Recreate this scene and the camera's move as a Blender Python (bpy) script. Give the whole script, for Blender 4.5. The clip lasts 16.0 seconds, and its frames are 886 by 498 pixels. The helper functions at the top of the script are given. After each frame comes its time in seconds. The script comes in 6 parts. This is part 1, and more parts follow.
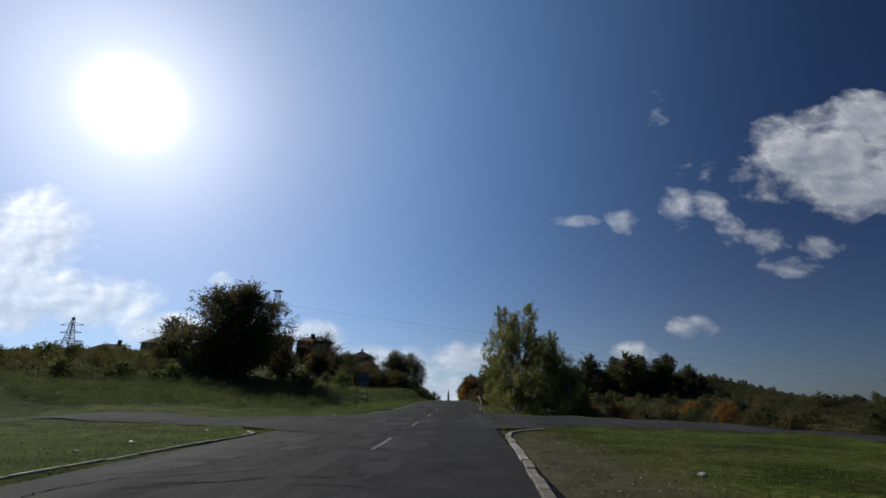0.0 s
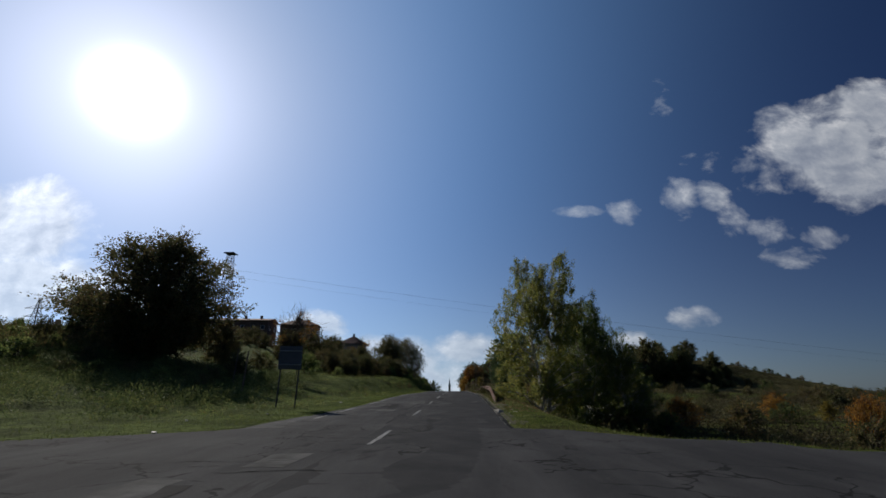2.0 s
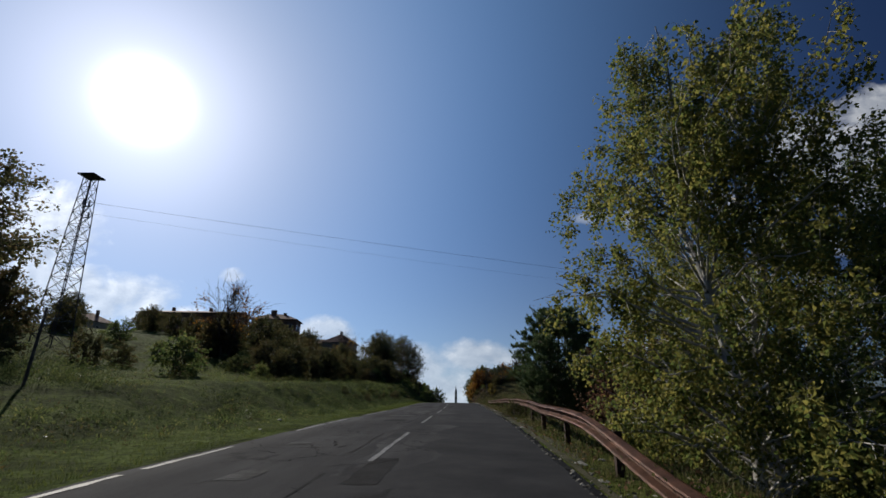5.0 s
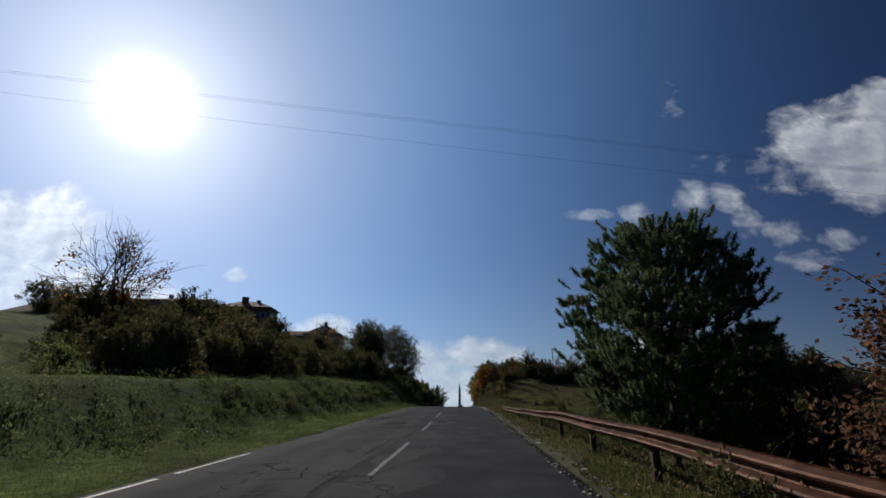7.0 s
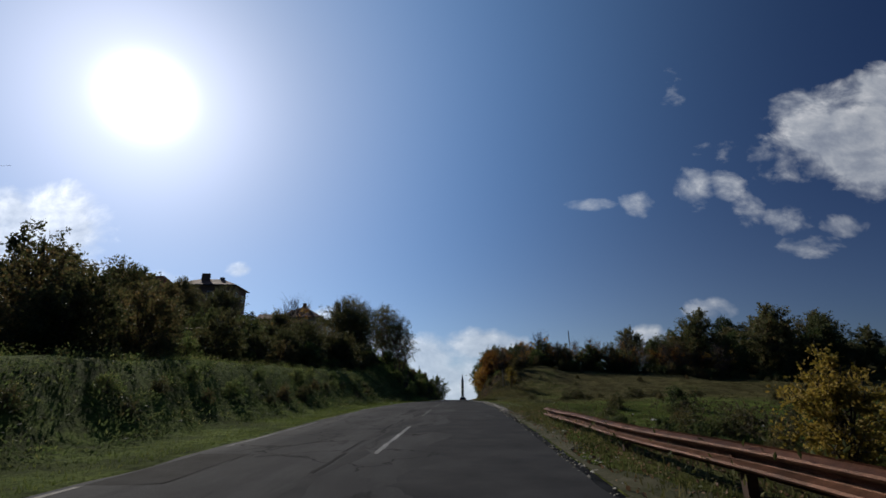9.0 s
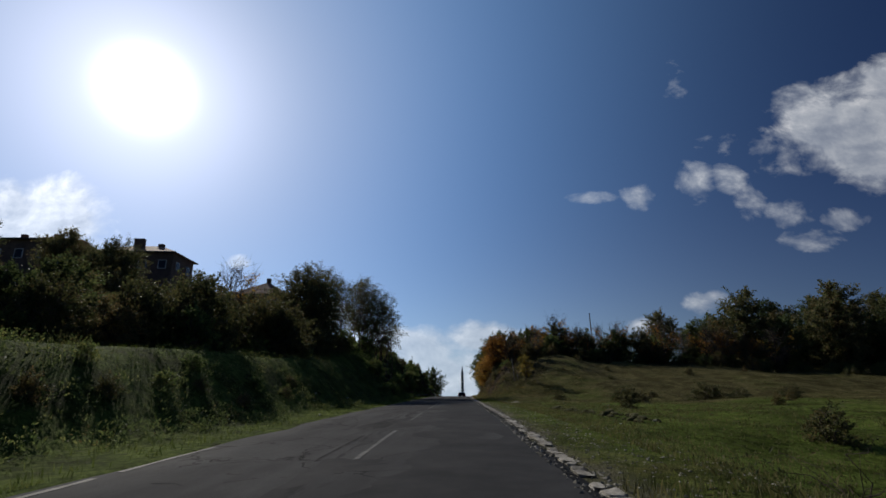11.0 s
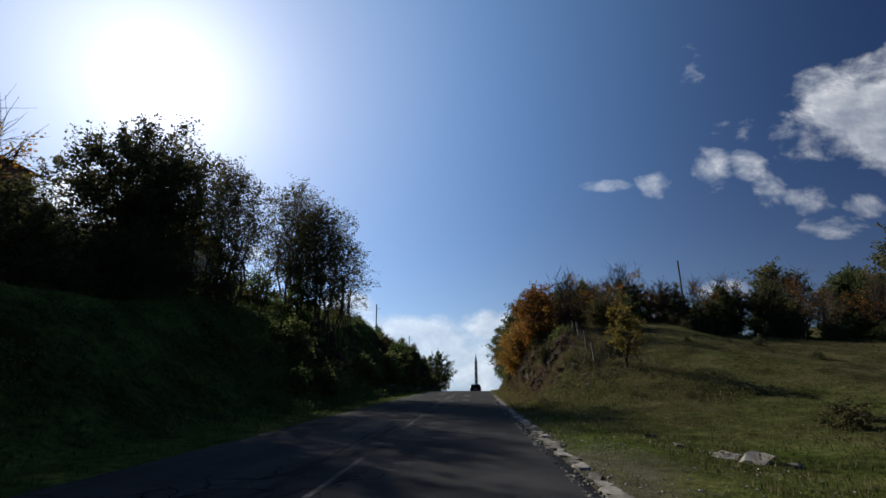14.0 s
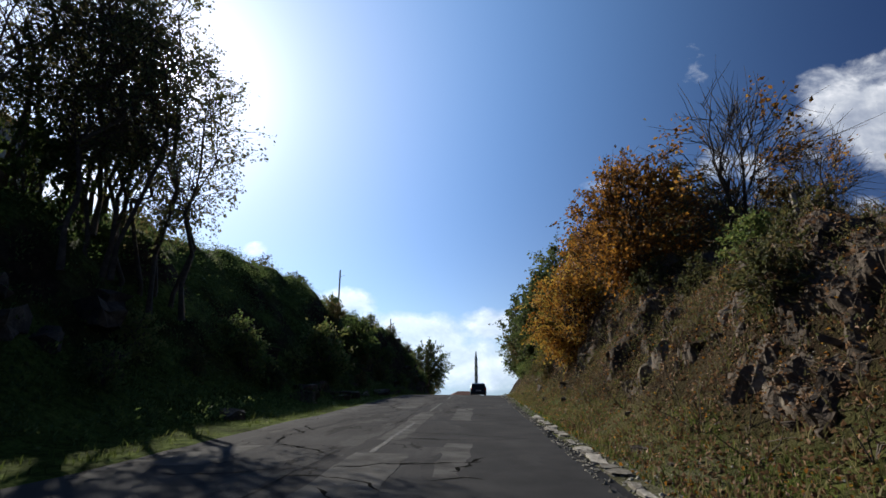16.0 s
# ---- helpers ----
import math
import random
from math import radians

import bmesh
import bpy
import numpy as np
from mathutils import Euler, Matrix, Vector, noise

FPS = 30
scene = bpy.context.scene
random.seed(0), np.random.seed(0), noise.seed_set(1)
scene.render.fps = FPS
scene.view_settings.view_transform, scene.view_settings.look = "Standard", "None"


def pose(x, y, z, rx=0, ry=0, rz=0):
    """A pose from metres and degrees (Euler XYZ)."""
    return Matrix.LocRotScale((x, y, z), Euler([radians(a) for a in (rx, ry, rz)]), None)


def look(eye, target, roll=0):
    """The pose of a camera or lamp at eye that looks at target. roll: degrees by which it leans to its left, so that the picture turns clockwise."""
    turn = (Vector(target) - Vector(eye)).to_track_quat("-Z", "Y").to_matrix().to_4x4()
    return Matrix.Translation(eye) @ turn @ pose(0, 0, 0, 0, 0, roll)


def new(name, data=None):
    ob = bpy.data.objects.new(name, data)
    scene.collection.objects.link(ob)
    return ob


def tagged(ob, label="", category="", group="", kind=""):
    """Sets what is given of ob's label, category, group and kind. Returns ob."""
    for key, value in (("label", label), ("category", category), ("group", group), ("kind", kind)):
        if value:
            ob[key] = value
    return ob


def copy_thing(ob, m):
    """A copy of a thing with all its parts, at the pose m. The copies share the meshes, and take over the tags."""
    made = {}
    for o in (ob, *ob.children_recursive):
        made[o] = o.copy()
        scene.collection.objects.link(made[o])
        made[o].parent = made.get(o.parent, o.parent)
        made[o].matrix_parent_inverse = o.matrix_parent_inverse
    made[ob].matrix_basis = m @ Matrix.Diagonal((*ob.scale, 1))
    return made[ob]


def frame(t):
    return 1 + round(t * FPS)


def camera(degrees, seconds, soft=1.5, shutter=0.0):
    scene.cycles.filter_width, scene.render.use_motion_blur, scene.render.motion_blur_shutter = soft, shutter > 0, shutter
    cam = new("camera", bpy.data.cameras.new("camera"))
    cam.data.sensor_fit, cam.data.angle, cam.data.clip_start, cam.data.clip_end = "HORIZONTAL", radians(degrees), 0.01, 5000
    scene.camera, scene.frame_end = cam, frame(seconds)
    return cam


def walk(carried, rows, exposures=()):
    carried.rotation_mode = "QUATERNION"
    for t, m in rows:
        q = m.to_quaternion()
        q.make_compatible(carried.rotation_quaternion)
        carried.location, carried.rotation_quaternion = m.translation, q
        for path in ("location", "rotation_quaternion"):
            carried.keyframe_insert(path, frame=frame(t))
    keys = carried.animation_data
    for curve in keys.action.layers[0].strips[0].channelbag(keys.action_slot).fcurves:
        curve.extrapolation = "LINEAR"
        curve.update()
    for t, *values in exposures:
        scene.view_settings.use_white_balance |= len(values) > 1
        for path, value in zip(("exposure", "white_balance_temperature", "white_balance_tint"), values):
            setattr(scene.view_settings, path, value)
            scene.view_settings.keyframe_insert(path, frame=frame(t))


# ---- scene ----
cam = camera(87.10, 16.0, soft=1.6)
# seconds, place, yaw, pitch, roll of the camera behind the windscreen
ROWS = [
    (0.0, -0.387, 0.000, 1.292, 0.67, 17.30, -0.09),
    (0.5, -0.250, 4.599, 1.308, 0.64, 17.05, -0.13),
    (1.0, -0.126, 9.146, 1.303, 0.76, 16.10, -0.16),
    (1.5, -0.006, 13.716, 1.299, 0.81, 16.08, -0.13),
    (2.0, 0.102, 18.245, 1.298, 0.86, 16.12, -0.18),
    (2.5, 0.200, 22.697, 1.310, 0.84, 16.95, -0.37),
    (3.0, 0.281, 27.098, 1.319, 0.90, 17.00, -0.44),
    (3.5, 0.361, 31.343, 1.319, 1.06, 17.01, -0.44),
    (4.0, 0.448, 35.526, 1.332, 1.28, 16.92, -0.51),
    (6.5, 1.011, 60.128, 1.703, 2.08, 16.84, -0.37),
    (7.0, 1.090, 64.735, 1.660, 2.15, 16.64, -0.20),
    (7.5, 1.173, 69.434, 1.595, 2.24, 16.35, 0.16),
    (8.0, 1.252, 74.019, 1.531, 2.41, 16.07, 0.40),
    (8.5, 1.308, 78.726, 1.464, 2.56, 15.86, 0.58),
    (9.0, 1.332, 83.411, 1.405, 2.53, 15.65, 0.48),
    (11.5, 1.557, 108.565, 1.300, 2.58, 14.49, 0.33),
    (12.0, 1.563, 113.999, 1.166, 2.70, 14.23, 0.35),
    (12.5, 1.556, 119.650, 1.015, 2.69, 14.11, 0.27),
    (13.0, 1.514, 125.344, 0.825, 3.02, 13.81, 0.23),
    (13.5, 1.427, 131.067, 0.605, 3.83, 13.64, 0.47),
    (14.0, 1.294, 137.093, 0.373, 4.18, 13.55, 0.35),
    (14.5, 1.166, 143.287, 0.132, 4.13, 13.43, 0.23),
    (15.0, 1.047, 149.480, -0.114, 4.10, 13.54, 0.09),
    (15.5, 0.924, 155.546, -0.371, 4.11, 13.71, -0.13),
    (16.0, 0.792, 161.656, -0.647, 4.15, 13.28, -0.23),
]
walk(cam, [(t, pose(x, y, z, 90 + pitch, roll, yaw)) for t, x, y, z, yaw, pitch, roll in ROWS],
     exposures=[(0, 0.1), (11.0, 0.1), (12.5, 0.25), (13.5, 0.35), (14.0, 0.4), (14.5, 0.5), (15.0, 0.5), (15.5, 0.65), (16.0, 0.85)])

# ---- sky, sun, exposure ----
scene.view_settings.exposure = 0.0
SUN_LEFT, SUN_UP = 38.3, 28.6
sun_way = Vector((-math.sin(radians(SUN_LEFT)) * math.cos(radians(SUN_UP)), math.cos(radians(SUN_LEFT)) * math.cos(radians(SUN_UP)), math.sin(radians(SUN_UP))))
sun = new("sun", bpy.data.lights.new("sun", "SUN"))
sun.data.energy, sun.data.angle, sun.data.color = 3.7, radians(0.55), (1.0, 0.93, 0.82)
sun.matrix_world = look((0, 0, 60), Vector((0, 0, 60)) - sun_way)

world = bpy.data.worlds.new("world")
scene.world = world
world.use_nodes = True


class Nodes:
    """Short hand for building a node tree."""

    def __init__(self, tree):
        self.tree = tree

    def add(self, kind):
        return self.tree.nodes.new(kind)

    def put(self, socket, value):
        if isinstance(value, bpy.types.NodeSocket):
            self.tree.links.new(value, socket)
        elif value is not None:
            socket.default_value = value

    def math(self, op, a, b=None, c=None, clamp=False):
        n = self.add("ShaderNodeMath")
        n.operation, n.use_clamp = op, clamp
        for s, v in zip(n.inputs, (a, b, c)):
            self.put(s, v)
        return n.outputs[0]

    def vec(self, op, a, b=None):
        n = self.add("ShaderNodeVectorMath")
        n.operation = op
        self.put(n.inputs[0], a), self.put(n.inputs[1], b)
        return n.outputs["Value"] if op in ("DOT_PRODUCT", "LENGTH") else n.outputs[0]

    def noise(self, where, scale, detail=4.0, rough=0.55, twist=0.0):
        n = self.add("ShaderNodeTexNoise")
        self.put(n.inputs["Vector"], where)
        n.inputs["Scale"].default_value, n.inputs["Detail"].default_value = scale, detail
        n.inputs["Roughness"].default_value, n.inputs["Distortion"].default_value = rough, twist
        return n.outputs["Fac"]

    def ramp(self, fac, *stops):
        n = self.add("ShaderNodeValToRGB")
        el = n.color_ramp.elements
        while len(el) < len(stops):
            el.new(0.5)
        for e, (p, col) in zip(el, stops):
            e.position, e.color = p, (*col, 1) if len(col) == 3 else col
        self.put(n.inputs[0], fac)
        return n.outputs[0]

    def mix(self, fac, a, b, how="MIX"):
        n = self.add("ShaderNodeMix")
        n.data_type, n.blend_type = "RGBA", how
        self.put(n.inputs[0], fac)
        for s, v in ((n.inputs[6], a), (n.inputs[7], b)):
            self.put(s, (*v, 1) if isinstance(v, tuple) and len(v) == 3 else v)
        return n.outputs[2]


def sky():
    tree = world.node_tree
    tree.nodes.clear()
    k = Nodes(tree)
    way = k.add("ShaderNodeTexCoord").outputs["Generated"]
    tex = k.add("ShaderNodeTexSky")
    tex.sky_type, tex.sun_disc, tex.sun_elevation, tex.sun_rotation = "NISHITA", False, radians(SUN_UP), radians(-SUN_LEFT)
    tex.altitude, tex.air_density, tex.dust_density, tex.ozone_density = 600.0, 1.0, 0.35, 2.5
    clear = k.mix(1.0, tex.outputs[0], (SKY * 0.64, SKY * 0.89, SKY * 1.54), "MULTIPLY")
    # the bright haze round the sun
    near = k.math("MAXIMUM", k.vec("DOT_PRODUCT", way, tuple(sun_way)), 0.0)
    disc = k.math("MULTIPLY", k.math("POWER", near, 1050.0), 3.4)
    disc = k.math("ADD", disc, k.math("MULTIPLY", k.math("POWER", near, 70.0), 0.42))
    wide = k.math("MULTIPLY", k.math("POWER", near, 3.2), 0.40)
    mid = k.math("MULTIPLY", k.math("POWER", near, 14.0), 1.0)

    def grey(value, tint):
        comb = k.add("ShaderNodeCombineXYZ")
        for s in comb.inputs:
            k.put(s, value)
        return k.mix(1.0, tint, comb.outputs[0], "MULTIPLY")

    axes = k.add("ShaderNodeSeparateXYZ")
    k.put(axes.inputs[0], way)
    # pale band low over the land, stronger towards the sun
    low = k.math("POWER", k.math("SUBTRACT", 1.0, k.math("MAXIMUM", axes.outputs[2], 0.0)), 7.0)
    low = k.math("MULTIPLY", low, k.math("ADD", 0.02, k.math("MULTIPLY", k.math("POWER", near, 1.6), 0.34)))
    haze = k.mix(1.0, grey(disc, (0.97, 0.95, 1.05)), k.mix(1.0, k.mix(1.0, grey(wide, (0.37, 0.76, 1.42)), grey(mid, (0.28, 0.18, 0.02)), "ADD"), grey(low, (0.90, 1.10, 1.12)), "ADD"), "ADD")
    lit = k.mix(1.0, clear, haze, "ADD")
    # clouds: soft heaps in the plane ahead, broken up by noise
    ahead = k.math("MAXIMUM", axes.outputs[1], 0.05)
    u, v = k.math("DIVIDE", axes.outputs[0], ahead), k.math("DIVIDE", axes.outputs[2], ahead)
    plane = k.add("ShaderNodeCombineXYZ")
    k.put(plane.inputs[0], u), k.put(plane.inputs[1], k.math("MULTIPLY", v, 1.35))
    lift = k.add("ShaderNodeVectorMath")
    lift.operation = "ADD"
    k.put(lift.inputs[0], plane.outputs[0])
    lift.inputs[1].default_value = (-0.022, 0.018, 0.0)

    def heaps(where):
        return k.math("ADD", k.noise(where, 9.0, 8.0, 0.60, 0.25), k.math("MULTIPLY", k.noise(where, 3.6, 3.0, 0.5), 0.5))

    billow = heaps(plane.outputs[0])
    relief = k.math("SUBTRACT", billow, heaps(lift.outputs[0]))
    cover, shade = None, None
    for u0, v0, a, b, thick in CLOUDS:
        du, dv = k.math("DIVIDE", k.math("SUBTRACT", u, u0), a), k.math("DIVIDE", k.math("SUBTRACT", v, v0), b)
        d = k.math("ADD", k.math("MULTIPLY", du, du), k.math("MULTIPLY", dv, dv))
        heap = k.math("MULTIPLY", k.math("SUBTRACT", 1.0, d), thick)
        top = k.math("MULTIPLY", k.math("MAXIMUM", heap, 0.0), dv)
        cover = heap if cover is None else k.math("MAXIMUM", cover, heap)
        shade = top if shade is None else k.math("ADD", shade, top)
    cover = k.math("MAXIMUM", cover, -4.0)
    dens = k.math("ADD", k.math("MULTIPLY", k.math("SUBTRACT", billow, 0.76), 4.8), k.math("MULTIPLY", cover, 0.9))
    alpha = k.math("MULTIPLY", dens, 0.70, clamp=True)
    alpha = k.math("MULTIPLY", k.math("POWER", alpha, 1.1), k.math("GREATER_THAN", axes.outputs[1], 0.06))
    bright = k.math("ADD", k.math("MULTIPLY", relief, 1.7), k.math("MULTIPLY", shade, 0.10))
    bright = k.math("SUBTRACT", bright, k.math("MULTIPLY", k.math("MAXIMUM", k.math("SUBTRACT", dens, 1.4), 0.0), 0.07))
    tone = k.ramp(k.math("ADD", bright, 0.58, clamp=True), (0.0, (0.15, 0.175, 0.235)), (0.40, (0.25, 0.275, 0.33)), (0.70, (0.37, 0.39, 0.43)), (1.0, (0.58, 0.58, 0.60)))
    tone = k.mix(0.62, tone, haze, "ADD")
    silver = k.math("MULTIPLY", k.math("POWER", near, 12.0), k.math("MULTIPLY", k.math("ADD", k.math("MULTIPLY", relief, 1.6), 0.55, clamp=True), 0.42))
    tone = k.mix(1.0, tone, grey(silver, (1.0, 1.0, 1.0)), "ADD")
    full = k.mix(k.math("MULTIPLY", alpha, 0.9), lit, tone)
    bg = k.add("ShaderNodeBackground")
    k.put(bg.inputs[0], full)
    bg.inputs[1].default_value = 1.0
    k.put(k.add("ShaderNodeOutputWorld").inputs[0], bg.outputs[0])


SKY = 0.015
# sideways and upward slope of each cloud's middle, its half width and half height, its thickness
HEAPS_AHEAD = [
    (0.93, 0.52, 0.21, 0.15, 2.6), (0.81, 0.575, 0.11, 0.08, 1.9), (1.03, 0.655, 0.11, 0.07, 2.0), (0.72, 0.49, 0.07, 0.075, 1.3), (0.527, 0.410, 0.050, 0.050, 1.5), (0.595, 0.412, 0.040, 0.036, 1.1),
    (0.594, 0.505, 0.052, 0.026, 0.6), (0.635, 0.350, 0.034, 0.042, 0.6), (0.72, 0.328, 0.062, 0.037, 1.3), (0.765, 0.274, 0.078, 0.030, 1.5), (0.826, 0.312, 0.055, 0.034, 1.2),
    (0.399, 0.378, 0.038, 0.030, 0.9), (0.292, 0.376, 0.056, 0.016, 1.0), (0.519, 0.135, 0.062, 0.033, 1.5), (0.385, 0.085, 0.050, 0.024, 1.3), (0.514, 0.674, 0.020, 0.045, 0.2)]
HEAPS_BY_SUN = [
    (-1.02, 0.345, 0.22, 0.13, 2.8), (-0.93, 0.385, 0.12, 0.07, 1.8), (-0.97, 0.205, 0.17, 0.09, 2.6), (-0.75, 0.190, 0.17, 0.065, 2.4), (-0.86, 0.205, 0.16, 0.065, 2.2), (-0.62, 0.140, 0.12, 0.045, 2.0),
    (-0.300, 0.110, 0.075, 0.040, 1.8), (-0.12, 0.050, 0.20, 0.052, 2.2), (0.035, 0.068, 0.12, 0.040, 2.2), (0.0, 0.0, 0.16, 0.06, 2.0), (-0.505, 0.240, 0.030, 0.016, 1.0)]
CLOUDS = HEAPS_AHEAD + HEAPS_BY_SUN
sky()

# ---- materials ----
def material(name, stops, scale=3.0, fine=40.0, rough=0.85, bump=0.25, metal=0.0, spread=0.35, per="", wide=0.25, spec=0.3):
    """Rough or glossy stuff: colour stops over coarse and fine noise in metres, with relief. per: vary by 'object' or 'island'."""
    m = bpy.data.materials.new(name)
    m.use_nodes = True
    k = Nodes(m.node_tree)
    bsdf = m.node_tree.nodes["Principled BSDF"]
    where = k.add("ShaderNodeNewGeometry").outputs["Position"] if per != "object" else k.add("ShaderNodeTexCoord").outputs["Object"]
    coarse, small = k.noise(where, scale, 5.0, 0.6), k.noise(where, fine, 4.0, 0.65)
    big = k.noise(where, scale * 0.13, 3.0, 0.5)
    fac = k.math("ADD", k.math("MULTIPLY", coarse, 1 - spread), k.math("MULTIPLY", small, spread))
    fac = k.math("ADD", fac, k.math("MULTIPLY", k.math("SUBTRACT", big, 0.5), wide))
    if per == "object":
        fac = k.math("ADD", fac, k.math("MULTIPLY", k.math("SUBTRACT", k.add("ShaderNodeObjectInfo").outputs["Random"], 0.5), 0.3))
    elif per == "island":
        fac = k.math("ADD", fac, k.math("MULTIPLY", k.math("SUBTRACT", k.add("ShaderNodeNewGeometry").outputs["Random Per Island"], 0.5), 0.5))
    k.put(bsdf.inputs["Base Color"], k.ramp(fac, *stops))
    k.put(bsdf.inputs["Roughness"], k.math("ADD", k.math("MULTIPLY", small, 0.2), rough - 0.1, clamp=True))
    bsdf.inputs["Metallic"].default_value = metal
    bsdf.inputs["Specular IOR Level"].default_value = spec
    if bump:
        b = k.add("ShaderNodeBump")
        b.inputs["Strength"].default_value, b.inputs["Distance"].default_value = bump, 0.6 / fine
        k.put(b.inputs["Height"], k.math("ADD", small, k.math("MULTIPLY", coarse, 1.5)))
        k.put(bsdf.inputs["Normal"], b.outputs[0])
    return m


def leaf_material(name, stops, through_=0.45):
    """Leaves: every leaf its own tone, every tree a little different, light passing through."""
    m = bpy.data.materials.new(name)
    m.use_nodes = True
    k = Nodes(m.node_tree)
    bsdf = m.node_tree.nodes["Principled BSDF"]
    own = k.add("ShaderNodeNewGeometry").outputs["Random Per Island"]
    tree = k.add("ShaderNodeObjectInfo").outputs["Random"]
    patch = k.noise(k.add("ShaderNodeNewGeometry").outputs["Position"], 0.8, 3.0)
    fac = k.math("ADD", k.math("MULTIPLY", own, 0.45), k.math("ADD", k.math("MULTIPLY", patch, 0.55), k.math("MULTIPLY", k.math("SUBTRACT", tree, 0.5), 0.3)))
    col = k.ramp(fac, *stops)
    k.put(bsdf.inputs["Base Color"], col)
    bsdf.inputs["Roughness"].default_value = 0.6
    bsdf.inputs["Specular IOR Level"].default_value = 0.12
    thin = k.add("ShaderNodeBsdfTranslucent")
    k.put(thin.inputs[0], col)
    both = k.add("ShaderNodeMixShader")
    both.inputs[0].default_value = through_
    k.put(both.inputs[1], bsdf.outputs[0]), k.put(both.inputs[2], thin.outputs[0])
    k.put(m.node_tree.nodes["Material Output"].inputs[0], both.outputs[0])
    return m


def ground_material():
    """Autumn grass over earth: green patches, dry straw, bare soil."""
    m = bpy.data.materials.new("grass_ground")
    m.use_nodes = True
    k = Nodes(m.node_tree)
    bsdf = m.node_tree.nodes["Principled BSDF"]
    where = k.add("ShaderNodeNewGeometry").outputs["Position"]
    wide, mid, small = k.noise(where, 0.09, 4.0, 0.6), k.noise(where, 0.7, 5.0, 0.62), k.noise(where, 14.0, 5.0, 0.7)
    green = k.ramp(k.math("ADD", k.math("MULTIPLY", mid, 0.55), k.math("MULTIPLY", small, 0.5)), (0.3, (0.028, 0.042, 0.008)), (0.5, (0.072, 0.101, 0.020)), (0.72, (0.130, 0.165, 0.038)))
    dry = k.ramp(k.math("ADD", k.math("MULTIPLY", mid, 0.45), k.math("MULTIPLY", small, 0.6)), (0.3, (0.034, 0.032, 0.013)), (0.55, (0.094, 0.085, 0.036)), (0.75, (0.180, 0.156, 0.074)))
    east = k.add("ShaderNodeSeparateXYZ")
    k.put(east.inputs[0], where)
    up_field = k.math("ADD", 0.085, k.math("MULTIPLY", k.math("MULTIPLY", k.math("SUBTRACT", east.outputs[1], 120.0), 0.06, clamp=True), 0.125))
    fallow = k.math("MULTIPLY", k.math("MULTIPLY", k.math("SUBTRACT", east.outputs[0], 6.0), 0.08, clamp=True), up_field)
    fallow = k.math("SUBTRACT", fallow, k.math("MULTIPLY", k.math("MULTIPLY", k.math("SUBTRACT", -3.0, east.outputs[0]), 0.3, clamp=True), 0.22))
    mown = k.math("MULTIPLY", k.math("MULTIPLY", k.math("SUBTRACT", east.outputs[0], 6.5), 0.4, clamp=True), k.math("MULTIPLY", k.math("MULTIPLY", k.math("SUBTRACT", east.outputs[1], 104.0), 0.2, clamp=True), k.math("MULTIPLY", k.math("SUBTRACT", 147.0, east.outputs[1]), 0.25, clamp=True)))
    fallow = k.math("SUBTRACT", fallow, k.math("MULTIPLY", mown, 0.22))
    col = k.mix(k.ramp(k.math("ADD", fallow, k.math("ADD", k.math("MULTIPLY", wide, 0.7), k.math("MULTIPLY", mid, 0.35))), (0.47, (0, 0, 0)), (0.68, (1, 1, 1))), green, dry)
    clump = k.ramp(k.noise(where, 0.42, 5.0, 0.65), (0.40, (0.5, 0.5, 0.45)), (0.56, (1, 1, 1)))
    col = k.mix(1.0, col, clump, "MULTIPLY")
    tuft = k.ramp(k.noise(where, 4.5, 6.0, 0.72), (0.36, (0.36, 0.38, 0.30)), (0.52, (0.95, 0.95, 0.95)), (0.66, (1.35, 1.3, 1.25)))
    col = k.mix(1.0, col, tuft, "MULTIPLY")
    soil = k.ramp(k.noise(where, 2.2, 6.0, 0.7), (0.60, (0, 0, 0)), (0.70, (1, 1, 1)))
    col = k.mix(k.math("MULTIPLY", soil, 0.45), col, k.ramp(small, (0.3, (0.035, 0.028, 0.02)), (0.7, (0.13, 0.11, 0.085))))
    # trodden dirt and grit beside the road and behind the kerb
    worn = k.math("MULTIPLY", k.math("SUBTRACT", k.math("ADD", 4.3, k.math("MULTIPLY", k.math("SUBTRACT", k.noise(where, 0.5, 6.0, 0.68), 0.5), 6.0)), east.outputs[0]), 0.9, clamp=True)
    far_side = k.math("MULTIPLY", k.math("MULTIPLY", k.math("SUBTRACT", east.outputs[1], 100.0), 0.15, clamp=True), k.math("MULTIPLY", k.math("SUBTRACT", 176.0, east.outputs[1]), 0.15, clamp=True))
    near_kerb = k.math("MULTIPLY", k.math("MULTIPLY", k.math("SUBTRACT", 18.0, east.outputs[1]), 0.3, clamp=True), k.math("MULTIPLY", k.math("SUBTRACT", 3.9, east.outputs[0]), 0.7, clamp=True))
    worn = k.math("MULTIPLY", k.math("MULTIPLY", worn, k.math("MAXIMUM", far_side, near_kerb)), k.math("GREATER_THAN", east.outputs[0], 0.0))
    col = k.mix(k.math("MULTIPLY", worn, 0.85), col, k.ramp(k.math("ADD", k.math("MULTIPLY", k.noise(where, 30.0, 4.0, 0.7), 0.6), k.math("MULTIPLY", k.noise(where, 1.7, 5.0, 0.65), 0.4)), (0.3, (0.030, 0.029, 0.016)), (0.5, (0.078, 0.073, 0.046)), (0.7, (0.19, 0.175, 0.13))))
